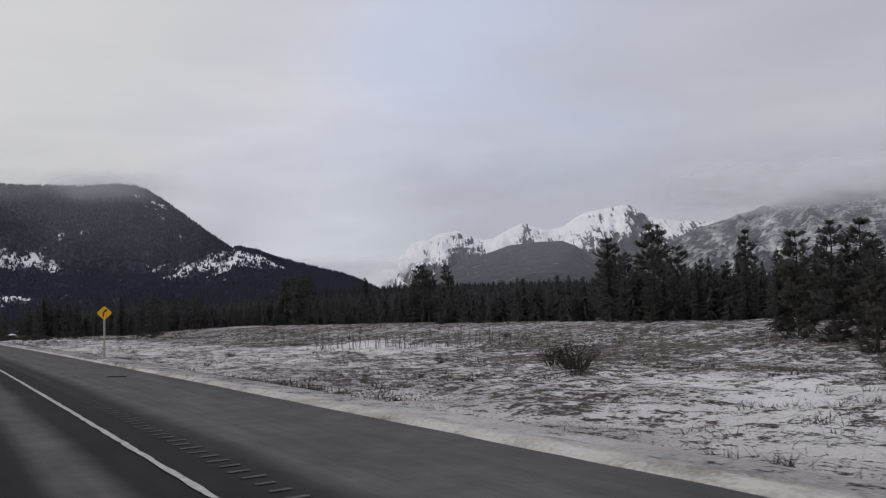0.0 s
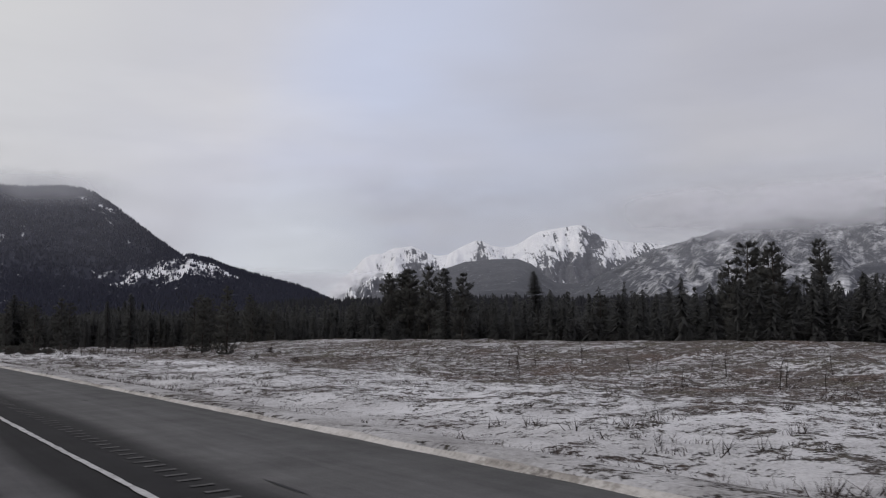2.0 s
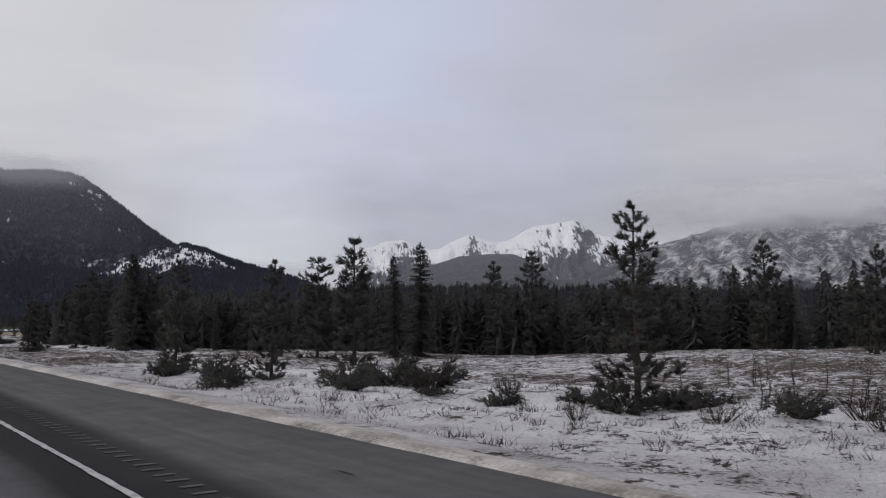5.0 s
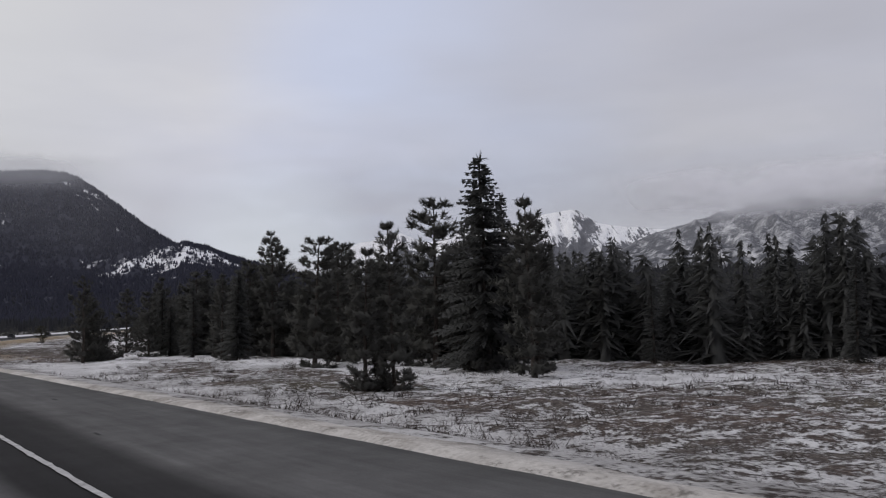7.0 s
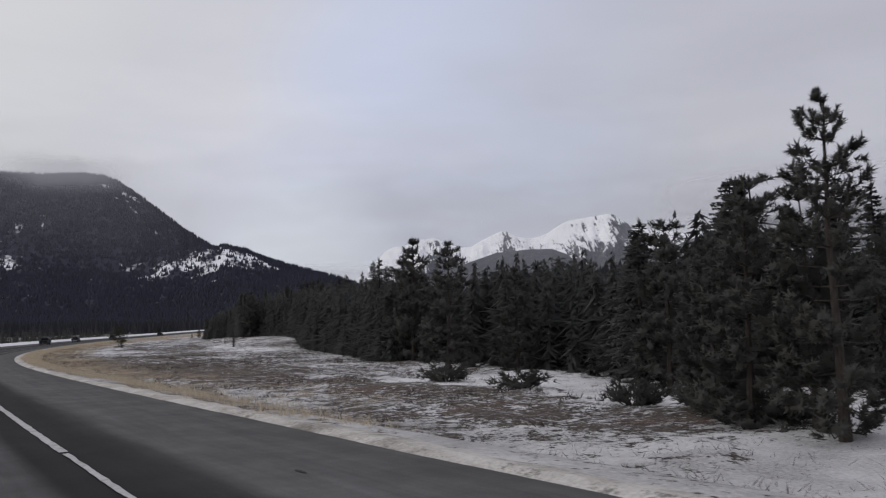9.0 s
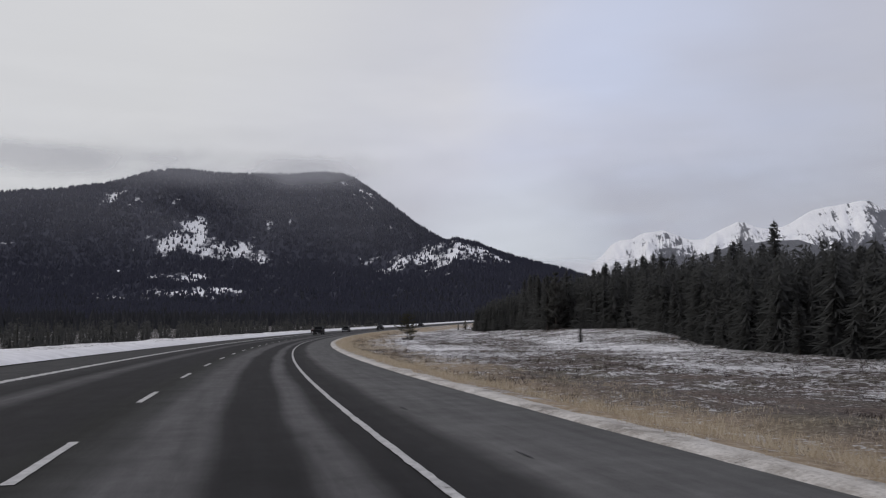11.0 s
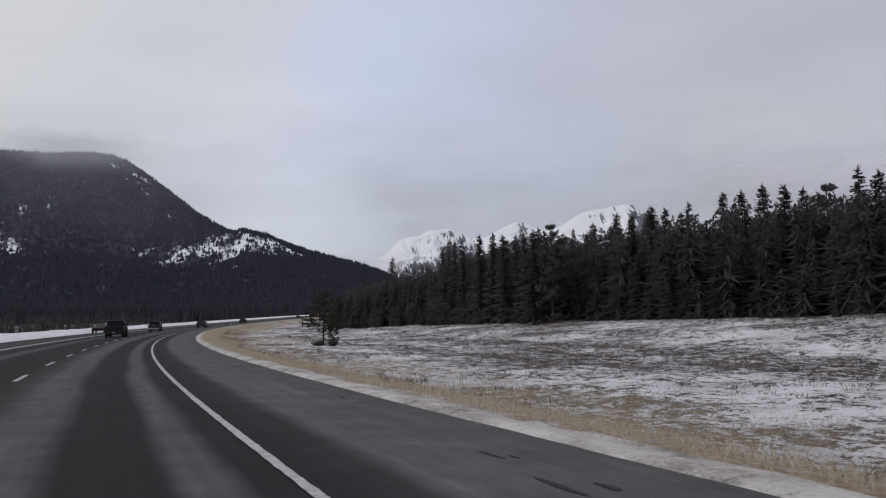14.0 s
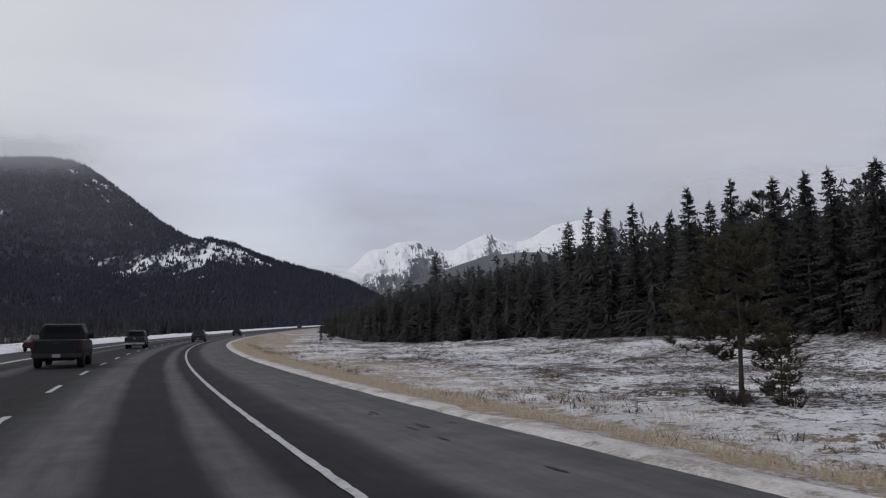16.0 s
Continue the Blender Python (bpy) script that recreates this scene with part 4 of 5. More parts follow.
def spruce(seed, wide=.17, low=.04, ragged=.35, mat=None, boughs=6):
    """A ten metre spruce: trunk, boughs and drooping needle sprays down to near the ground."""
    rng = random.Random(seed)
    root = new("spruce_tree")
    bm, pts = trunk_of(9.9, .15, rng, .1)
    part("trunk", bm, M_BARK, root)
    lv, limbs = Leaves(), bmesh.new()
    z = low * 10
    while z < 9.75:
        q = (z - low * 10) / (10 - low * 10)
        reach = 10 * wide * ((1 - q) ** .75) * (1 if q > .12 else .7 + 2.5 * q) + .1
        for k in range(rng.randint(boughs, boughs + 2)):
            a = rng.uniform(0, 2 * math.pi)
            n = reach * (1 + rng.uniform(-ragged, ragged * .6))
            base = along(pts, min(max(z + rng.uniform(-.22, .22), .1), 9.8) / 9.9)
            out = Vector((math.cos(a), math.sin(a), 0))
            rise = .25 - .75 * (1 - q)
            tip = base + out * n + Vector((0, 0, n * rise * .55))
            knee = base.lerp(tip, .55) + Vector((0, 0, -.05 * n))
            if q < .9 and k < 1:
                tube(limbs, [base, knee, tip], [.022, .014, .005], 3)
            side = out.cross(Vector((0, 0, 1)))
            steps = max(2, int(n / .21))
            for j in range(steps):
                t = (j + .7) / steps
                p = base.lerp(tip, t) + Vector((0, 0, .06 * n * math.sin(t * 3)))
                w = (.22 * n * (1.15 - t) + .13)
                for sgn in (-1, 1):
                    e = p + side * sgn * w * rng.uniform(.6, 1.2) + out * rng.uniform(.05, .25) * n * .6 + Vector((0, 0, -w * rng.uniform(.1, .8)))
                    lv.tri(p - out * .09, p + out * .16 + Vector((0, 0, .03)), e)
                e = p + out * .22 + Vector((0, 0, -w * rng.uniform(.3, .9)))
                lv.tri(p + side * .1, p - side * .1, e)
        z += (.16 + .16 * (1 - q)) * rng.uniform(.75, 1.3)
    top = along(pts, .999)
    lv.tuft(top - Vector((0, 0, .25)), (0, 0, 1), .55, rng, 8, .35)
    tagged(part("branchwork", limbs, M_BARK, root), kind="stuff")
    part("crown", lv.mesh("crown", mat or M_SPRUCE), None, root)
    return root


def pine(seed, wide=.17, bare=.08, mat=None, upturn=.5, levels=16, power=.55, brush=12, fine=1.0, dense=4.8):
    """A ten metre lodgepole pine: upturned limbs that end in thick brushes of needles, some dead low limbs."""
    rng = random.Random(seed)
    root = new("pine_tree")
    bm, pts = trunk_of(9.85, .15, rng, .13)
    part("trunk", bm, M_BARK, root)
    lv, limbs = Leaves(), bmesh.new()

    def clump(p, d, n, size=1.0):
        d = d.normalized()
        u = d.orthogonal().normalized()
        w = d.cross(u)
        n *= fine * size
        for k in range(brush):
            f = rng.random()
            a = rng.uniform(0, 6.28)
            o = u * math.cos(a) + w * math.sin(a)
            q = p + d * n * f
            e = q + (o * .9 + d * rng.uniform(.1, 1.0)) * n * rng.uniform(.35, .7)
            s_ = d.cross(o) * n * .095
            lv.tri(q + s_, q - s_, e)

    for i in range(levels):
        q = i / (levels - 1)
        z = 10 * (bare + (.965 - bare) * q) + rng.uniform(-.18, .18)
        reach = 10 * wide * min(1, .62 + q * 1.9) * (1 - q) ** power * rng.uniform(.75, 1.15) + .22
        for k in range(rng.randint(4, 5)):
            a = rng.uniform(0, 2 * math.pi)
            n = reach * rng.uniform(.55, 1.1)
            base = along(pts, min(z, 9.75) / 9.85)
            out = Vector((math.cos(a), math.sin(a), 0))
            side = Vector((-out.y, out.x, 0))
            knee = base + out * n * .6 + Vector((0, 0, n * (-.10 + .3 * q)))
            tip = base + out * n + Vector((0, 0, n * upturn * (.25 + .7 * q)))
            tube(limbs, [base, knee, tip], [.032, .02, .008], 3)
            clump(knee.lerp(tip, .7), tip - knee + Vector((0, 0, .15)), .62, min(1, .5 + n * .45))
            for j in range(max(3, int(n * dense))):
                t = .22 + .74 * rng.random()
                p = base.lerp(knee, t / .6) if t < .6 else knee.lerp(tip, (t - .6) / .4)
                d = out * rng.uniform(.2, .9) + side * rng.uniform(-1, 1) + Vector((0, 0, rng.uniform(.1, .8)))
                clump(p + d.normalized() * rng.uniform(.05, .3) * min(n, 1.2), d, rng.uniform(.38, .60), min(1, .5 + n * .45))
    top = along(pts, .95)
    for k in range(4):
        clump(top + Vector((rng.uniform(-.05, .05), rng.uniform(-.05, .05), .12 * k - .1)), Vector((rng.uniform(-.3, .3), rng.uniform(-.3, .3), 1)), .30)
    tagged(part("branchwork", limbs, M_BARK, root), kind="stuff")
    part("crown", lv.mesh("crown", mat or M_PINE), None, root)
    return root


M_OLIVE = mat_needles("olive_pine_needles", (.052, .049, .032), (.078, .073, .046), (.115, .105, .064))
SPRUCES = [spruce(1, .15), spruce(2, .18, .03), spruce(3, .13, .06, .45), spruce(4, .22, .02, .3, None, 10), spruce(5, .165, .1)]
PINES = [pine(11, .19, .05, brush=24, levels=20), pine(12, .22, .03, power=.55, brush=24, levels=20), pine(13, .17, .06, power=.62, brush=24, levels=21), pine(14, .22, .03, power=.65, brush=26, fine=.85, levels=20), pine(15, .23, .04, None, .8, 17, .72, 38, .74, 4.2)]
OLIVE = [pine(16, .46, .27, M_OLIVE, .35, 17, .36, 17, .9, 3.4), pine(17, .32, .06, M_OLIVE, .5, 15, .5, 20)]
L_SPRUCE = "dark green spruce standing at the edge of a forest"
L_PINE = "dark lodgepole pine with clumped needles on upturned limbs"
L_OLIVE = "bushy olive-green pine standing alone on snowy grass"
for o in SPRUCES:
    tagged(o, L_SPRUCE, "spruce tree", "trees along the highway")
for o in PINES:
    tagged(o, L_PINE, "pine tree", "trees along the highway")
for o in OLIVE:
    tagged(o, L_OLIVE, "pine tree", "trees along the highway")
USED = set()
trng = random.Random(5)


def plant(proto, s, l, h, fat=1.0):
    p = on_road(s, l, float(field(s, l)) - .05)
    m = pose(p[0], p[1], p[2], trng.uniform(-1.5, 1.5), trng.uniform(-1.5, 1.5), trng.uniform(0, 360)) @ Matrix.Diagonal((h / 10 * fat, h / 10 * fat, h / 10, 1))
    if proto.name in USED:
        return copy_thing(proto, m @ Matrix.Diagonal((1 / proto.scale.x, 1 / proto.scale.y, 1 / proto.scale.z, 1)))
    USED.add(proto.name)
    proto.matrix_basis = m
    return proto


# trees that stand out: metres along the road, metres off the lane line, height, kind (0-4 spruce, 5-9 pine, 10-11 olive pine)
STRETCH_A = [(25.6, 35, 5.9, 6), (22.5, 33, 6.0, 8), (22, 34.5, 6.2, 7), (18.8, 30, 5.0, 8), (28, 37, 5.2, 3), (52.4, 48, 8, 0), (47.2, 48, 9, 6), (61.7, 64.1, 11.1, 8), (72, 67, 10.7, 6),
             (66, 62, 8.8, 7), (62.4, 60, 8, 5), (53.8, 58, 8, 6), (47.7, 59.9, 9, 7), (92.2, 52.6, 8.9, 6), (89, 51.3, 8.3, 8), (90.6, 53.4, 8, 5), (94.3, 53.4, 7.6, 7), (86.7, 53.5, 8.4, 5), (121, 47.5, 8, 7),
             (126, 62, 9, 3), (152.6, 62, 10.8, 6), (134.3, 28.5, 6.9, 8), (140.3, 28.1, 5.7, 7), (153.8, 33.8, 6.6, 6), (144.5, 28.5, 5.8, 9)]
STRETCH_B = [(142.2, 55, 10, 6), (137.8, 55, 10.1, 7), (134.9, 55, 9.7, 8), (127.2, 50, 8.9, 0), (147.3, 55, 9.7, 5), (145, 54, 9, 6), (151.3, 60, 10.2, 6), (153.3, 14.3, 5.3, 9), (180.3, 22, 7.3, 7), (191.1, 34, 8.7, 1), (170.7, 12.5, 4.9, 8),
             (190.5, 25, 7.1, 6), (188.5, 30, 7.3, 0), (190.7, 45, 8.8, 8), (169, 45, 7.9, 8), (176.5, 10.5, 5.2, 8), (160.8, 42, 6.8, 9), (201.7, 50, 8.8, 8)]
STRETCH_C = [(253.3, 24.4, 9.5, 8), (245.1, 26, 8, 6), (235.5, 24, 8.3, 7), (231.2, 24, 9, 6), (230.2, 26, 8.2, 7), (224.2, 22, 9.8, 3), (225, 23.5, 8.2, 0), (217.4, 11.5, 4.5, 7), (217, 12.3, 4.2, 8), (223.1, 24, 6.8, 6), (254.8, 21, 6.2, 8), (249.3, 20, 6.2, 3),
             (219, 20, 7.1, 7), (260.4, 28, 9.4, 5), (249.5, 28, 8.6, 8), (272.7, 26, 8.2, 3), (259.6, 25, 7.5, 6), (238.4, 22, 6.3, 8), (235.5, 19, 7.2, 6), (248.3, 30, 7, 1)]
STRETCH_D = [(259.8, 12.4, 6.4, 9), (270.3, 24, 7.8, 6), (268.1, 26, 7.5, 1), (264, 26, 7.5, 7), (254.8, 23, 7.4, 7), (262.2, 13, 5.0, 8), (261, 13.4, 4.9, 6), (264.4, 14.6, 4.2, 5),
             (288.5, 22, 7, 8), (270.8, 20, 5.8, 6), (264.5, 22, 6.3, 2), (308, 30, 9.6, 7), (312.1, 31, 8.3, 6), (387.5, 57, 11.6, 0), (433.6, 67, 14, 2), (433.7, 72.5, 15.2, 0), (430.5, 69, 13.2, 3), (419, 66, 15.8, 1), (333.1, 38, 10.5, 2), (419.2, 37, 2.6, 0)]
STRETCH_E = [(501.5, 62, 15.2, 0), (486.2, 62, 14.1, 2), (445.8, 60, 12.6, 1), (437.6, 60, 11.6, 0), (430.6, 60, 11.7, 2), (425.7, 60, 12.5, 0), (420.9, 60, 13, 3), (487.7, 60, 14, 1), (480.9, 62, 14.2, 2), (456.4, 58, 12.9, 0),
             (446, 58, 12.8, 2), (466.1, 60, 13.7, 4), (543, 45, 13.9, 1), (504.7, 51, 13.5, 2), (496.5, 56, 13.1, 1), (484.8, 56, 13, 0), (478, 55, 13.3, 3), (472, 56, 11.8, 1)]
STRETCH_F = [(622, 43, 18, 1), (535.5, 44, 14.8, 2), (530.5, 44, 14.2, 0), (523.5, 44, 13.7, 2), (512.5, 44, 13.7, 0), (506.3, 44, 13.3, 2), (500, 44, 12.3, 0), (497.6, 45, 12, 2), (495.2, 45.5, 12.3, 1), (490, 44.5, 12.2, 4),
             (487, 46, 12.6, 7), (493.5, 47, 11.4, 5), (504, 46, 11.8, 6), (513, 46.5, 12.3, 1), (519, 46, 12, 0), (472.2, 62, 14.3, 0), (464.7, 62, 14.2, 4), (457.2, 61, 12.8, 1), (453.6, 61, 12.6, 7), (490.7, 56, 12.2, 1),
             (465.8, 14.2, 4.9, 10), (465, 14.9, 2.5, 11), (622, 20.2, 3.4, 11), (618, 18, 2.6, 1)]
KINDS = SPRUCES + PINES + OLIVE
for rows_ in (STRETCH_A, STRETCH_B, STRETCH_C, STRETCH_D, STRETCH_E, STRETCH_F):
    for s, l, h, kind in rows_:
        plant(KINDS[kind], s, l, h - float(far_rise(s, l)), trng.uniform(.95, 1.2))
# the front rows of the forest
for i in range(52):
    s = trng.uniform(-25, 640) if i < 38 else trng.uniform(195, 330)
    l = float(forest_edge(s)) + trng.uniform(.3, 1) ** 2 * 9 - .8
    pines = s < 300 and trng.random() < .3
    h = float(tree_height(s)) * (trng.uniform(.3, .6) if i % 3 == 0 else trng.uniform(.6, .98))
    plant(trng.choice(PINES[:4] if pines else SPRUCES[:3]), s, l, h, trng.uniform(1.0, 1.35))


# ---- brush, saplings and grass ----
def bush(seed):
    """A low leafless bush: many thin forking stems from one foot."""
    rng = random.Random(seed)
    bm = bmesh.new()
    for _ in range(44):
        a, lean = rng.uniform(0, 6.28), rng.uniform(.1, 1.1)
        d = Vector((math.cos(a) * lean, math.sin(a) * lean, 1)).normalized()
        p0 = Vector((math.cos(a), math.sin(a), 0)) * rng.uniform(0, .3) - Vector((0, 0, .1))
        p1 = p0 + d * rng.uniform(.35, .6)
        p2 = p1 + (d + Vector((rng.uniform(-.5, .5), rng.uniform(-.5, .5), .2))).normalized() * rng.uniform(.2, .5)
        tube(bm, [p0, p1, p2], [.016, .010, .003], 3)
        for _ in range(4):
            t = p1.lerp(p2, rng.random())
            e = t + Vector((rng.uniform(-1, 1), rng.uniform(-1, 1), rng.uniform(0, 1))).normalized() * rng.uniform(.15, .3)
            tube(bm, [t, e], [.008, .003], 3)
    me = bpy.data.meshes.new("bush")
    bm.to_mesh(me)
    bm.free()
    me.materials.append(M_WEED)
    return tagged(new("bush", me), "leafless dark brown bush growing out of the snow", "bush", "roadside bushes")


def juniper(seed):
    """A low dark evergreen bush: spreading stems full of needle clumps."""
    rng = random.Random(seed)
    root = new("juniper_bush")
    lv, stems = Leaves(), bmesh.new()
    for _ in range(26):
        a, n = rng.uniform(0, 6.28), rng.uniform(.35, 1.0)
        out = Vector((math.cos(a), math.sin(a), 0))
        tip = out * n + Vector((0, 0, rng.uniform(.15, .75) * (1.15 - .6 * n)))
        tube(stems, [Vector((0, 0, -.12)), out * n * .5 + Vector((0, 0, tip.z * .45)), tip], [.02, .014, .005], 3)
        for _ in range(9):
            t = rng.uniform(.3, 1)
            lv.tuft(tip * t + Vector((rng.uniform(-.1, .1), rng.uniform(-.1, .1), rng.uniform(-.08, .08))), out + Vector((0, 0, .7)), .2, rng, 7, .9)
    tagged(part("stem", stems, M_BARK, root), kind="stuff")
    part("foliage", lv.mesh("foliage", M_PINE), None, root)
    return tagged(root, "low dark evergreen bush half buried in snow", "bush", "roadside bushes")


JUNIPERS = [juniper(i) for i in (51, 52, 53)]
JUNIPER_AT = [(156.5, 12.6, .8), (158.4, 11.7, .6), (155.0, 14.2, .8), (153.2, 13.6, 1.0), (152.0, 14.9, .9), (164.6, 14.2, 1.75), (163.4, 15.3, 1.5), (165.6, 13.1, 1.3), (152.7, 14.9, .8), (153.2, 15.7, .7), (162.5, 11.4, .9), (169, 10.0, 1.2), (172, 10.8, 1.3), (175.5, 9.8, 1.1), (178, 11, 1.2), (149.4, 15.0, .9),
              (263.6, 14.4, 1.5), (262, 14.0, 1.3), (265, 15.4, 1.4), (268, 15.5, 1.2), (465.6, 13.7, .7), (217.6, 11.9, 1.0), (224, 21, 1.2), (275, 17, 1.3), (282, 18, 1.3)]
for i, (s, l, k) in enumerate(JUNIPER_AT):
    p = on_road(s, l, float(field(s, l)))
    mm = pose(p[0], p[1], p[2], 0, 0, trng.uniform(0, 360)) @ Matrix.Diagonal((k, k, k * trng.uniform(.75, 1.1), 1))
    if i < 3:
        JUNIPERS[i].matrix_basis = mm
    else:
        o = JUNIPERS[i % 3]
        copy_thing(o, mm @ Matrix.Diagonal((1 / o.scale.x, 1 / o.scale.y, 1 / o.scale.z, 1)))

BUSHES = [bush(i) for i in range(3)]
BUSH_AT = [(157.8, 14, .7), (160.6, 13, .8), (150.5, 13.6, .7), (149, 17, .9), (147.6, 15, .7), (146.8, 19, .9), (20.2, 15.6, 1.25), (19.6, 15.2, .8), (23, 17, .8), (465.0, 13.4, .7), (467.0, 14.2, .6), (464.4, 14.8, .7)]
for i, (s, l, k) in enumerate(BUSH_AT + [(trng.uniform(0, 260), trng.uniform(9, 34), trng.uniform(.3, .65)) for _ in range(40)]):
    p = on_road(s, l, float(field(s, l)))
    m = pose(p[0], p[1], p[2], 0, 0, trng.uniform(0, 360)) @ Matrix.Diagonal((k, k, k * trng.uniform(.7, 1.1), 1))
    if i < 3:
        BUSHES[i].matrix_basis = m
    else:
        o = BUSHES[i % 3]
        copy_thing(o, m @ Matrix.Diagonal((1 / o.scale.x, 1 / o.scale.y, 1 / o.scale.z, 1)))


def sapling(seed):
    rng = random.Random(seed)
    root = new("sapling")
    bm = bmesh.new()
    lean = (rng.uniform(-.1, .1), rng.uniform(-.15, .15))
    tube(bm, [(0, 0, -.1), (.03, .02, .6), (lean[0], .05, 1.3), (lean[1], .1, 1.9)], [.022, .018, .012, .004], 4)
    part("stem", bm, M_BARK, root)
    bm = bmesh.new()
    for _ in range(9):
        z = rng.uniform(.6, 1.7)
        a = rng.uniform(0, 6.28)
        tube(bm, [(lean[0] * .5, .03, z), (math.cos(a) * .22, math.sin(a) * .22, z + .3)], [.008, .003], 3)
    tagged(part("twigs", bm, M_BARK, root), kind="stuff")
    return tagged(root, "thin leafless grey sapling standing in snow", "sapling", "saplings in the field")


SAPS = [sapling(40 + i) for i in range(3)]
spots = [(trng.uniform(66, 98), trng.uniform(24, 33)) for _ in range(22)] + [(trng.uniform(138, 160), trng.uniform(15, 31)) for _ in range(52)]
for i, (s, l) in enumerate(spots):
    p = on_road(s, l, float(field(s, l)))
    m = pose(p[0], p[1], p[2], trng.uniform(-7, 7), trng.uniform(-7, 7), trng.uniform(0, 360)) @ Matrix.Diagonal((1, 1, trng.uniform(.3, .75), 1))
    if i < 3:
        SAPS[i].matrix_basis = m
    else:
        o = SAPS[i % 3]
        copy_thing(o, m @ Matrix.Diagonal((1 / o.scale.x, 1 / o.scale.y, 1 / o.scale.z, 1)))


REED = bmesh.new()
tube(REED, [(0, 0, -.1), (.02, .01, .5), (.05, .03, 1.05)], [.022, .018, .006], 4)
tube(REED, [(.01, .01, .45), (.14, .05, .9)], [.010, .004], 3)
tube(REED, [(.01, 0, .6), (-.10, .06, 1.0)], [.010, .004], 3)
reed_mesh = bpy.data.meshes.new("reed")
REED.to_mesh(reed_mesh)
REED.free()
reed_mesh.materials.append(plain("dry_reed", (.13, .108, .092), .9, vary=.3))
for i in range(70):
    s = trng.uniform(41, 53)
    l = 21 + trng.uniform(0, 1.6) + (52 - s) * .62
    p = on_road(s, l, float(field(s, l)))
    o = tagged(new("reed_stalk", reed_mesh), "dry brown reed stalk standing in snow", "reed", "reeds in the field")
    o.matrix_basis = pose(p[0], p[1], p[2], trng.uniform(-6, 6), trng.uniform(-6, 6), trng.uniform(0, 360)) @ Matrix.Diagonal((1, 1, trng.uniform(.75, 1.3), 1))


def tufts(name, s, l, height, blades, mat, label, category, seed, spread=.07, wide=.012, bend=.33):
    """Grass or weeds as one mesh of bent blades."""
    rng = np.random.default_rng(seed)
    n = len(s)
    base = on_road(s, l, field(s, l) - .02)
    base = np.repeat(base, blades, 0)
    h = np.repeat(height, blades) * rng.uniform(.5, 1.1, n * blades)
    a, w = rng.uniform(0, 6.28, n * blades), wide * rng.uniform(.7, 1.5, n * blades)
    base[:, :2] += rng.normal(0, spread, (n * blades, 2))
    lean = rng.normal(0, bend, (n * blades, 2)) * h[:, None]
    side = np.stack([np.cos(a) * w, np.sin(a) * w, 0 * w], -1)
    tip = base + np.concatenate([lean, h[:, None]], 1)
    v = np.stack([base - side, base + side, tip], 1).reshape(-1, 3)
    f = np.arange(len(v)).reshape(-1, 3)
    return tagged(new(name, mesh_of(name, v, f, mat)), label, category, kind="stuff")


grng = np.random.default_rng(91)
n = 16000
gs = 272 + 368 * grng.uniform(0, 1, n) ** .9
gl = 4.5 + grng.uniform(0, 1, n) ** 1.6 * 7.5
keep = fbm(gs, gl, 4, 3, 71) > -.15 - .25 * (gl < 7)
tufts("verge_grass", gs[keep], gl[keep], np.where(gl[keep] < 8, .24, .17), 8, M_STRAW, "dry straw-coloured grass along the road verge", "grass", 93, .13, .007)
n = 62000
gs = grng.uniform(-8, 560, n)
gl = 5.2 + grng.uniform(0, 1, n) ** 1.5 * 38
keep = (fbm(gs, gl, 5, 4, 73) + .5 * fbm(gs, gl, 1.2, 3, 75) > .02) & (gl < forest_edge(gs))
tufts("field_weeds", gs[keep], gl[keep], np.full(keep.sum(), .13), 3, M_WEED, "withered brown weeds poking through old snow", "weeds", 95, .22, .006, 1.1)


# straw that leans over the shoulder's edge
n = 5200
gs = grng.uniform(262, 560, n)
gl = 3.75 + np.abs(grng.normal(0, .55, n)) + .25 * fbm(gs, gs * 0, 5, 2, 70)
keep = fbm(gs, gl, 3, 3, 72) > -.22
tufts("shoulder_grass", gs[keep], gl[keep], grng.uniform(.10, .26, keep.sum()), 7, M_STRAW, "pale dry grass along the edge of the road shoulder", "grass", 94, .12, .006, .45)
n = 22000
gs = grng.uniform(-8, 560, n)
gl = 5.6 + grng.uniform(0, 1, n) ** 1.3 * 34
keep = (fbm(gs, gl, 7, 3, 77) + .6 * fbm(gs, gl, 1.6, 2, 79) > .06) & (gl < forest_edge(gs))
tufts("weed_clumps", gs[keep], gl[keep], grng.uniform(.10, .32, keep.sum()), 12, M_WEED, "dark brown clumps of dead weeds in the snow", "weeds", 97, .13, .010, .6)


# ---- the curve warning sign ----
def poly(bm, pts, y0, y1):
    a = [bm.verts.new((x, y0, z)) for x, z in pts]
    b = [bm.verts.new((x, y1, z)) for x, z in pts]
    bm.faces.new(a)
    bm.faces.new(b[::-1])
    for i in range(len(pts)):
        bm.faces.new((a[i], b[i], b[(i + 1) % len(pts)], a[(i + 1) % len(pts)]))
    bmesh.ops.recalc_face_normals(bm, faces=bm.faces)


def box(bm, x0, x1, y0, y1, z0, z1, bevel=0.0):
    v = [bm.verts.new((x, y, z)) for x in (x0, x1) for y in (y0, y1) for z in (z0, z1)]
    fs = [bm.faces.new([v[i] for i in q]) for q in ((0, 1, 3, 2), (4, 6, 7, 5), (0, 4, 5, 1), (2, 3, 7, 6), (0, 2, 6, 4), (1, 5, 7, 3))]
    if bevel:
        bmesh.ops.bevel(bm, geom=list({e for f in fs for e in f.edges}), offset=bevel, segments=2, affect="EDGES")
    bmesh.ops.recalc_face_normals(bm, faces=bm.faces)


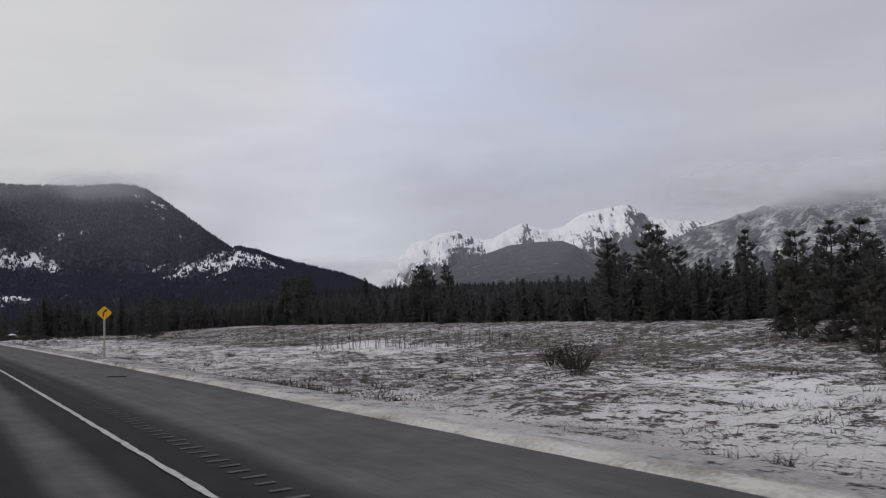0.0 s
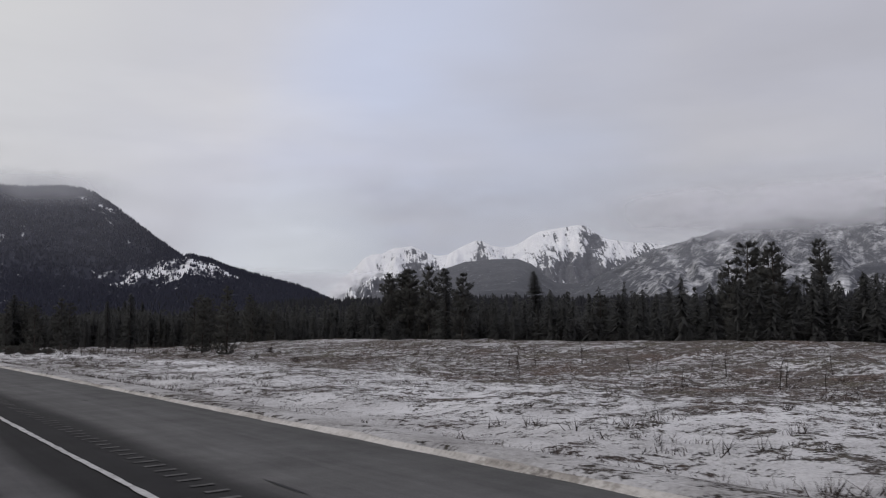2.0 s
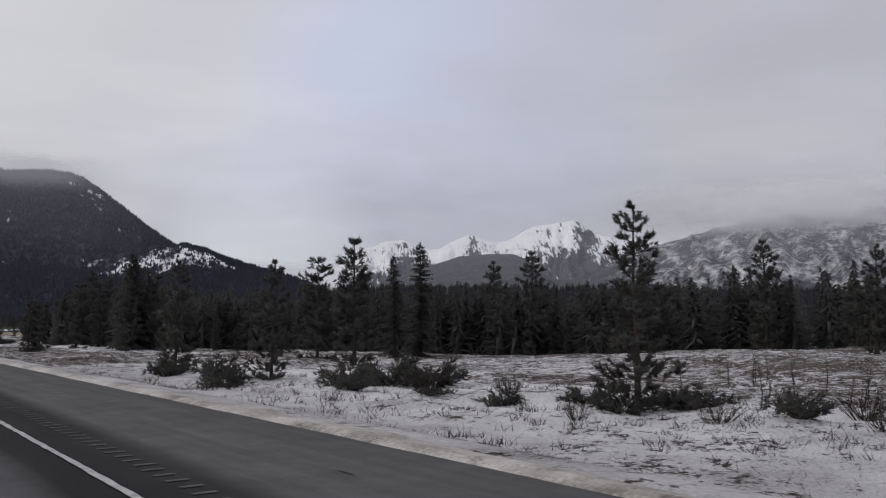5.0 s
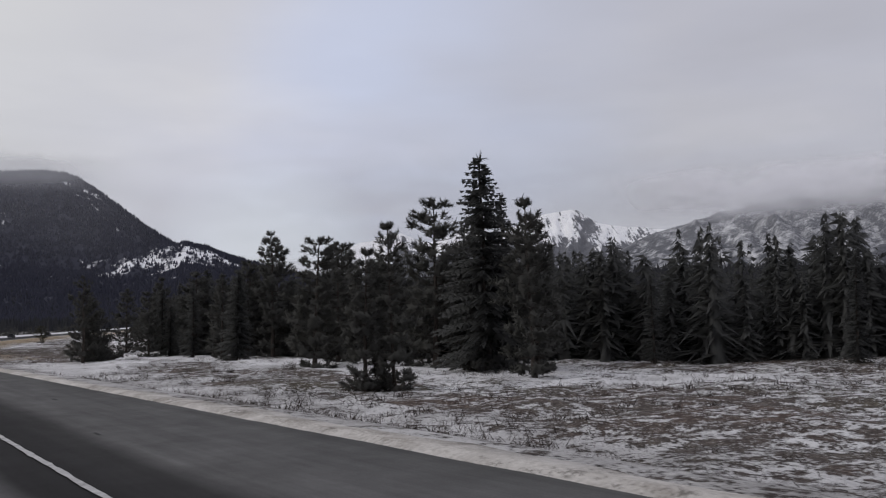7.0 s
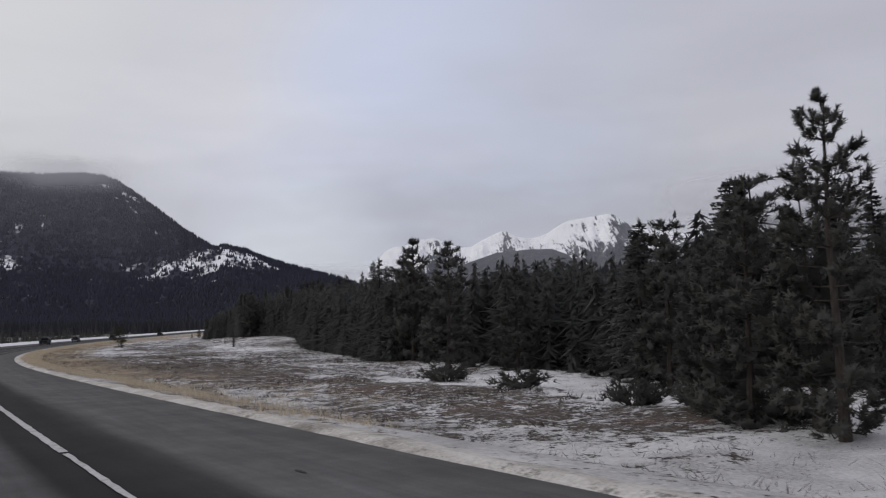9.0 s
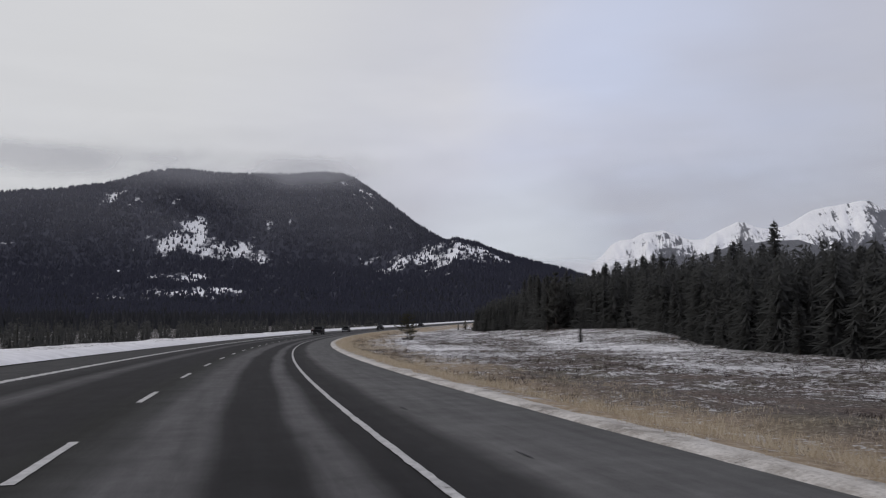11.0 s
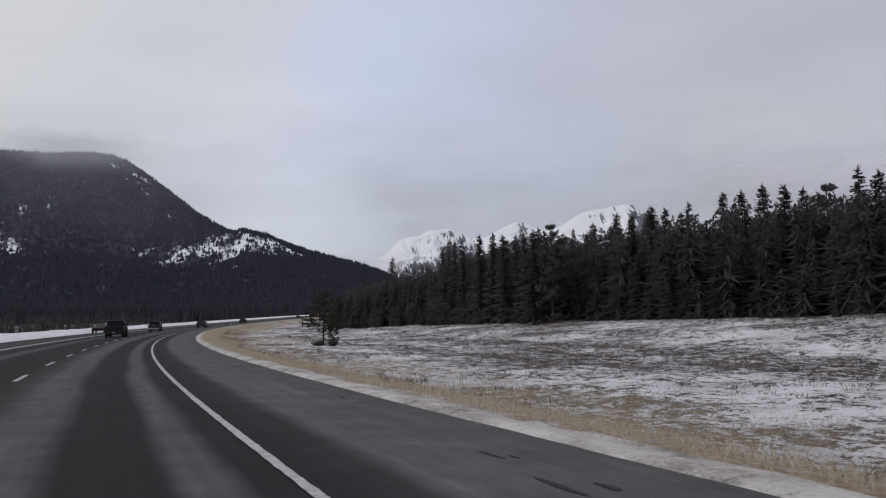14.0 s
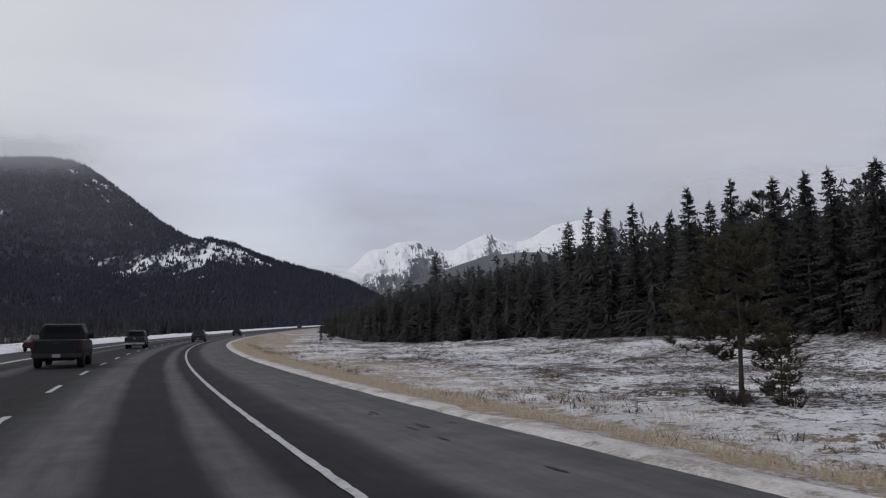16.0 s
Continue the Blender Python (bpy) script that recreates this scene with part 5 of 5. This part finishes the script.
M_TIMBER = plain("weathered_timber", (.36, .32, .25), .9, vary=.25, scale=9)
M_YELLOW = plain("yellow_sign_sheet", (.80, .42, .02), .45, vary=.06)
M_BLACK = plain("black_sheet", (.012, .012, .012), .5)
sign = tagged(new("curve_sign"), "yellow diamond warning sign with black curve arrow on timber post", "road sign")
bm = bmesh.new(); box(bm, -.055, .055, .02, .13, -.25, 2.70, .01); part("post", bm, M_TIMBER, sign, "weathered square timber post")
bm = bmesh.new()
c, d, k = 2.42, .39, .042
poly(bm, [(0 - k, c - d + k), (k, c - d + k), (d - k, c - k), (d - k, c + k), (k, c + d - k), (-k, c + d - k), (-d + k, c + k), (-d + k, c - k)], .004, .016)
panel = part("panel", bm, M_YELLOW, sign, "yellow diamond panel")
bm = bmesh.new()
shaft = [(-.10, c - .24)] + [(-.10 + .0 * i, c - .24 + .1 * i) for i in range(1, 3)] + [(-.09, c + .04), (-.05, c + .11)]
right = [(.015, c + .055), (-.015, c + .01), (-.022, c - .06), (-.022, c - .24)]
outline = shaft + [(.03, c + .175), (-.005, c + .21), (.16, c + .235), (.145, c + .065), (.085, c + .115)] + right
poly(bm, [(x * .84, c + (z - c) * .84) for x, z in outline], -.002, .005)
part("arrow", bm, M_BLACK, panel, "black right-curve arrow")
bm = bmesh.new()
for z in (c - .27, c + .27):
    box(bm, -.015, .015, -.006, .004, z - .015, z + .015)
part("bolt", bm, plain("zinc_bolt", (.5, .5, .5), .4, .9), panel)
p = on_road(46.9, 6.1, -.51)
sign.matrix_basis = pose(p[0], p[1], p[2], 0, 0, heading(46.9) - 6)


bm = bmesh.new()
for i in range(5):
    q = .16 * i
    tube(bm, [(q - .3, .03 * math.sin(i * 2.1), .03), (q - .15, .03 * math.sin(i * 2.1 + 2.1), .05), (q - .08, .05, .02)], [.03, .05, .02], 5)
me = bpy.data.meshes.new("tyre_scrap")
bm.to_mesh(me)
bm.free()
me.materials.append(plain("torn_rubber", (.012, .012, .012), .8))
scrap = tagged(new("tyre_scrap", me), "torn strip of black tyre rubber lying on asphalt", "tyre scrap")
p = on_road(22, 2.06, -.02)
scrap.matrix_basis = pose(p[0], p[1], p[2], 0, 0, heading(22) - 40) @ Matrix.Diagonal((.6, .9, .35, 1))


def delineator(s, l):
    t = tagged(new("delineator_post"), "thin pale roadside marker post with a reflector", "marker post", "roadside marker posts")
    bm = bmesh.new(); box(bm, -.05, .05, -.012, .012, -.2, 1.15, .006); part("post", bm, plain("pale_plastic", (.55, .54, .52), .6), t)
    bm = bmesh.new(); box(bm, -.04, .04, -.018, -.012, .98, 1.1); part("reflector", bm, plain("amber_reflector", (.7, .35, .05), .3), t)
    p = on_road(s, l, float(field(s, l)))
    t.matrix_basis = pose(p[0], p[1], p[2], 0, 0, heading(s))


delineator(560, 5.0)


# ---- vehicles ----
M_DARKPAINT = plain("dark_pickup_paint", (.010, .0105, .012), .55, vary=.2)
M_GREYPAINT = plain("grey_car_paint", (.022, .024, .027), .35, vary=.2)
M_REDPAINT = plain("dark_red_paint", (.03, .008, .008), .5)
for m in (M_DARKPAINT, M_GREYPAINT, M_REDPAINT):
    m.node_tree.nodes["Principled BSDF"].inputs["Specular IOR Level"].default_value = .2
M_TYRE = plain("tyre_rubber", (.012, .012, .012), .9)
M_RIM = plain("alloy_rim", (.25, .25, .26), .35, .8)
M_DULL = plain("dull_bumper", (.030, .030, .032), .55, .3)
M_CHROME = plain("bumper_steel", (.42, .42, .43), .3, .8)
M_TAIL = plain("tail_lamp_red", (.035, .006, .006), .3)
M_PLATE = plain("plate_white", (.24, .24, .25), .5)
M_GLASSD, _n, _k, _b = material("tinted_glass", .06)
_b.inputs["Base Color"].default_value = (.006, .007, .008, 1)
_b.inputs["Specular IOR Level"].default_value = .25


def wheel(parent, x, y, r, w):
    hub = new("wheel")
    hub.parent = parent
    hub.matrix_basis = pose(x, y, r)
    prof = [(-w / 2, r * .62), (-w / 2, r * .9), (-w * .36, r), (w * .36, r), (w / 2, r * .9), (w / 2, r * .62)]
    bm = bmesh.new()
    n = 20
    ring = [[bm.verts.new((a, rr * math.cos(2 * math.pi * i / n), rr * math.sin(2 * math.pi * i / n))) for a, rr in prof] for i in range(n)]
    for i in range(n):
        for j in range(len(prof)):
            bm.faces.new((ring[i][j], ring[(i + 1) % n][j], ring[(i + 1) % n][(j + 1) % len(prof)], ring[i][(j + 1) % len(prof)]))
    bmesh.ops.recalc_face_normals(bm, faces=bm.faces)
    part("tyre", bm, M_TYRE, hub)
    bm = bmesh.new()
    for sx in (-w * .42, w * .42):
        ctr = bm.verts.new((sx * 1.1, 0, 0))
        rim = [bm.verts.new((sx * (1 if i % 2 else .55), r * .62 * math.cos(2 * math.pi * i / n), r * .62 * math.sin(2 * math.pi * i / n))) for i in range(n)]
        for i in range(n):
            bm.faces.new((ctr, rim[i], rim[(i + 1) % n]))
    part("rim", bm, M_RIM, hub)


def shell(bm, sections):
    """A body skin lofted along y through (y, half width low, half width high, z low, z high)."""
    rings = []
    for y, wl_, wh, z0, z1 in sections:
        zm = z0 + (z1 - z0) * .45
        rings.append([bm.verts.new(q) for q in ((-wl_ * .94, y, z0), (wl_ * .94, y, z0), (wl_, y, zm), (wh, y, z1 - .04), (wh - .07, y, z1), (-wh + .07, y, z1), (-wh, y, z1 - .04), (-wl_, y, zm))])
    for a, b in zip(rings, rings[1:]):
        for i in range(8):
            bm.faces.new((a[i], a[(i + 1) % 8], b[(i + 1) % 8], b[i]))
    bm.faces.new(rings[0][::-1])
    bm.faces.new(rings[-1])
    bmesh.ops.recalc_face_normals(bm, faces=bm.faces)


def pickup(label, paint, trim):
    t = tagged(new("pickup_truck"), label, "pickup truck", "vehicles on the highway")
    bm = bmesh.new(); shell(bm, [(0, .92, .90, .55, 1.12), (.05, .96, .95, .50, 1.17), (1.75, .97, .95, .45, 1.17), (3.9, .97, .95, .42, 1.15), (4.9, .96, .92, .42, 1.10), (5.3, .90, .84, .48, 1.0)])
    part("body", bm, paint, t)
    bm = bmesh.new(); shell(bm, [(1.72, .90, .74, 1.10, 1.78), (1.95, .91, .76, 1.10, 1.84), (3.1, .91, .76, 1.10, 1.84), (3.9, .90, .70, 1.08, 1.30)])
    cab = part("cab", bm, paint, t)
    bm = bmesh.new(); poly(bm, [(-.72, 1.27), (.72, 1.27), (.64, 1.70), (-.64, 1.70)], 1.690, 1.715); part("rear_window", bm, M_GLASSD, cab)
    for sx in (-1, 1):
        bm = bmesh.new()
        pts = [(1.95, 1.24), (3.45, 1.24), (3.05, 1.72), (2.0, 1.72)]
        a = [bm.verts.new((sx * (.905 - .17 * (z - 1.1) / .7 + .012), y, z)) for y, z in pts]
        b = [bm.verts.new((sx * (.905 - .17 * (z - 1.1) / .7 - .01), y, z)) for y, z in pts]
        bm.faces.new(a); bm.faces.new(b[::-1])
        for i in range(4):
            bm.faces.new((a[i], b[i], b[(i + 1) % 4], a[(i + 1) % 4]))
        bmesh.ops.recalc_face_normals(bm, faces=bm.faces)
        part("side_window", bm, M_GLASSD, cab)
        bm = bmesh.new(); box(bm, sx * 1.0 - .11, sx * 1.0 + .11, 3.32, 3.44, 1.18, 1.40, .03); part("mirror", bm, paint, cab)
        bm = bmesh.new(); box(bm, sx * .88 - .06, sx * .88 + .06, -.035, .03, .74, 1.08, .01); part("tail_light", bm, M_TAIL, t)
    bm = bmesh.new(); box(bm, -.78, .78, -.03, .02, .62, 1.13, .015); gate = part("tailgate", bm, paint, t)
    bm = bmesh.new(); box(bm, -.12, .12, -.045, -.028, 1.0, 1.06, .005); part("handle", bm, trim, gate)
    bm = bmesh.new(); box(bm, -.92, .92, -.16, .0, .44, .62, .03); bumper = part("bumper", bm, trim, t, "steel rear bumper")
    bm = bmesh.new(); box(bm, -.15, .15, -.172, -.158, .46, .60); part("plate", bm, M_PLATE, bumper)
    bm = bmesh.new(); box(bm, -.6, .6, .1, 5.0, .32, .5, .02); part("chassis", bm, M_TYRE, t)
    for x in (-.82, .82):
        for y in (1.05, 4.35):
            wheel(t, x, y, .40, .26)
    return t


def car(label, paint, tall=1.45):
    t = tagged(new("car"), label, "car", "vehicles on the highway")
    bm = bmesh.new(); shell(bm, [(0, .82, .78, .40, .90), (.12, .89, .86, .30, .98), (2.2, .91, .88, .25, .98), (3.6, .90, .86, .26, .92), (4.4, .84, .72, .34, .76)])
    part("body", bm, paint, t)
    bm = bmesh.new(); shell(bm, [(.2, .80, .62, .94, 1.0), (.65, .82, .62, .94, tall - .04), (1.2, .83, .64, .94, tall), (2.2, .83, .63, .94, tall - .03), (3.1, .80, .60, .92, .98)])
    cab = part("cabin", bm, M_GLASSD, t)
    bm = bmesh.new(); box(bm, -.6, .6, .75, 2.25, tall - .02, tall + .02, .015); part("roof", bm, paint, cab)
    for sx in (-1, 1):
        bm = bmesh.new(); box(bm, sx * .70 - .14, sx * .70 + .14, -.03, .06, .68, .84, .01); part("tail_light", bm, M_TAIL, t)
        bm = bmesh.new(); box(bm, sx * .95 - .09, sx * .95 + .09, 2.75, 2.85, .93, 1.06, .02); part("mirror", bm, paint, cab)
    bm = bmesh.new(); box(bm, -.86, .86, -.09, .05, .34, .56, .03); bumper = part("bumper", bm, paint, t)
    bm = bmesh.new(); box(bm, -.15, .15, -.105, -.088, .40, .54); part("plate", bm, M_PLATE, bumper)
    for x in (-.78, .78):
        for y in (.85, 3.5):
            wheel(t, x, y, .33, .21)
    return t


def drive(t, s, l, back=False, size=1.0):
    p = on_road(s, l, .012)
    t.matrix_basis = pose(p[0], p[1], p[2], 0, 0, heading(s) + (180 if back else 0)) @ Matrix.Scale(size, 4)


drive(pickup("dark pickup truck seen from behind in the outer lane", M_DARKPAINT, M_DULL), 483.4, -5.15)
drive(pickup("dark grey pickup truck farther along the outer lane", M_GREYPAINT, M_CHROME), 524, -4.75, False, .87)
drive(car("grey car ahead in the near lane of the curve", M_GREYPAINT, 1.62), 562, -1.0)
drive(car("dark car far ahead in the near lane", M_DARKPAINT), 645, -1.1)
drive(car("small dark car far off on the curve", M_DARKPAINT), 872, -3.4)
drive(car("dark red car coming along the far side of the road", M_REDPAINT), 524, -12.0, True)


# ---- low cloud on the summits ----
def mat_cloud(name, c):
    m, n, k, b = material(name, 1.0)
    co = n.new("ShaderNodeTexCoord").outputs["Object"]
    at = n.new("ShaderNodeAttribute"); at.attribute_name = "cover"
    sp = n.new("ShaderNodeSeparateColor"); k.new(at.outputs["Color"], sp.inputs[0])
    st = n.new("ShaderNodeMapping"); st.inputs["Scale"].default_value = (1, 1, 2.2)
    k.new(co, st.inputs[0])
    v = noise_of(n, k, st.outputs[0], .0045, 2, .4)
    a = n.new("ShaderNodeMapRange")
    a.interpolation_type = "SMOOTHSTEP"
    a.inputs[1].default_value, a.inputs[2].default_value = .12, .60
    k.new(v, a.inputs[0])
    alpha = calc(n, k, "MULTIPLY", sp.outputs[0], a.outputs[0])
    b.inputs["Base Color"].default_value = (c, c, c * 1.03, 1)
    b.inputs["Specular IOR Level"].default_value = 0
    tr = n.new("ShaderNodeBsdfTranslucent"); tr.inputs[0].default_value = (c, c, c * 1.03, 1)
    mx = n.new("ShaderNodeMixShader"); mx.inputs[0].default_value = .5
    k.new(b.outputs[0], mx.inputs[1]); k.new(tr.outputs[0], mx.inputs[2])
    cl = n.new("ShaderNodeBsdfTransparent")
    out = n.new("ShaderNodeMixShader")
    k.new(alpha, out.inputs[0]); k.new(cl.outputs[0], out.inputs[1]); k.new(mx.outputs[0], out.inputs[2])
    k.new(out.outputs[0], n["Material Output"].inputs["Surface"])
    return m


M_CLOUD, M_CLOUD_GREY = mat_cloud("pale_cloud", .93), mat_cloud("grey_cloud", .97)


def cloud_bank(az0, az1, r, z0, z1, lean, dense, label, seed, mat=None):
    """A leaning veil of cloud along a ridge, thinning out to its rim."""
    a, q = np.meshgrid(np.linspace(az0, az1, 60), np.linspace(0, 1, 14), indexing="ij")
    rr = r + lean * q + 12 * fbm(a * 40, q * 50, 60, 3, seed)
    x, y = HUB[0] + rr * np.sin(np.radians(a)), HUB[1] + rr * np.cos(np.radians(a))
    me = mesh_of("cloud_bank", np.stack([x, y, z0 + (z1 - z0) * q + 12 * fbm(a * 30, q * 40, 50, 3, seed + 3)], -1).reshape(-1, 3), grid_faces(60, 14), mat or M_CLOUD, True)
    e = (a - az0) / (az1 - az0)
    fade = smooth(0, .14, e) * (1 - smooth(.8, 1, e)) * smooth(0, .5, q) * (1 - smooth(.7, 1, q)) * dense
    cover_of(me, np.stack([fade] * 3, -1).reshape(-1, 3))
    ob = new("cloud_bank", me)
    tagged(ob, label, "cloud", "low clouds", "structure")


cloud_bank(-18, 17.0, 1880, 262, 366, 30, .5, "thin grey cloud resting on the mountain top", 101)
cloud_bank(-24, 22, 1500, 60, 430, 360, .13, "faint haze hanging before the forested slope", 105)
for i in range(3):
    cloud_bank(46 + 1.2 * i, 112, 3120 + 40 * i, 285 + 14 * i, 560, 160, .7, "grey cloud hiding the tops of the snowy range", 111 + i, M_CLOUD_GREY)
cloud_bank(18, 114, 2550, -30, 640, 60, .17, "faint haze in the air before the far range", 131)
cloud_bank(20, 36, 4200, 40, 330, 120, .8, "pale mist lying in the valley gap", 121)
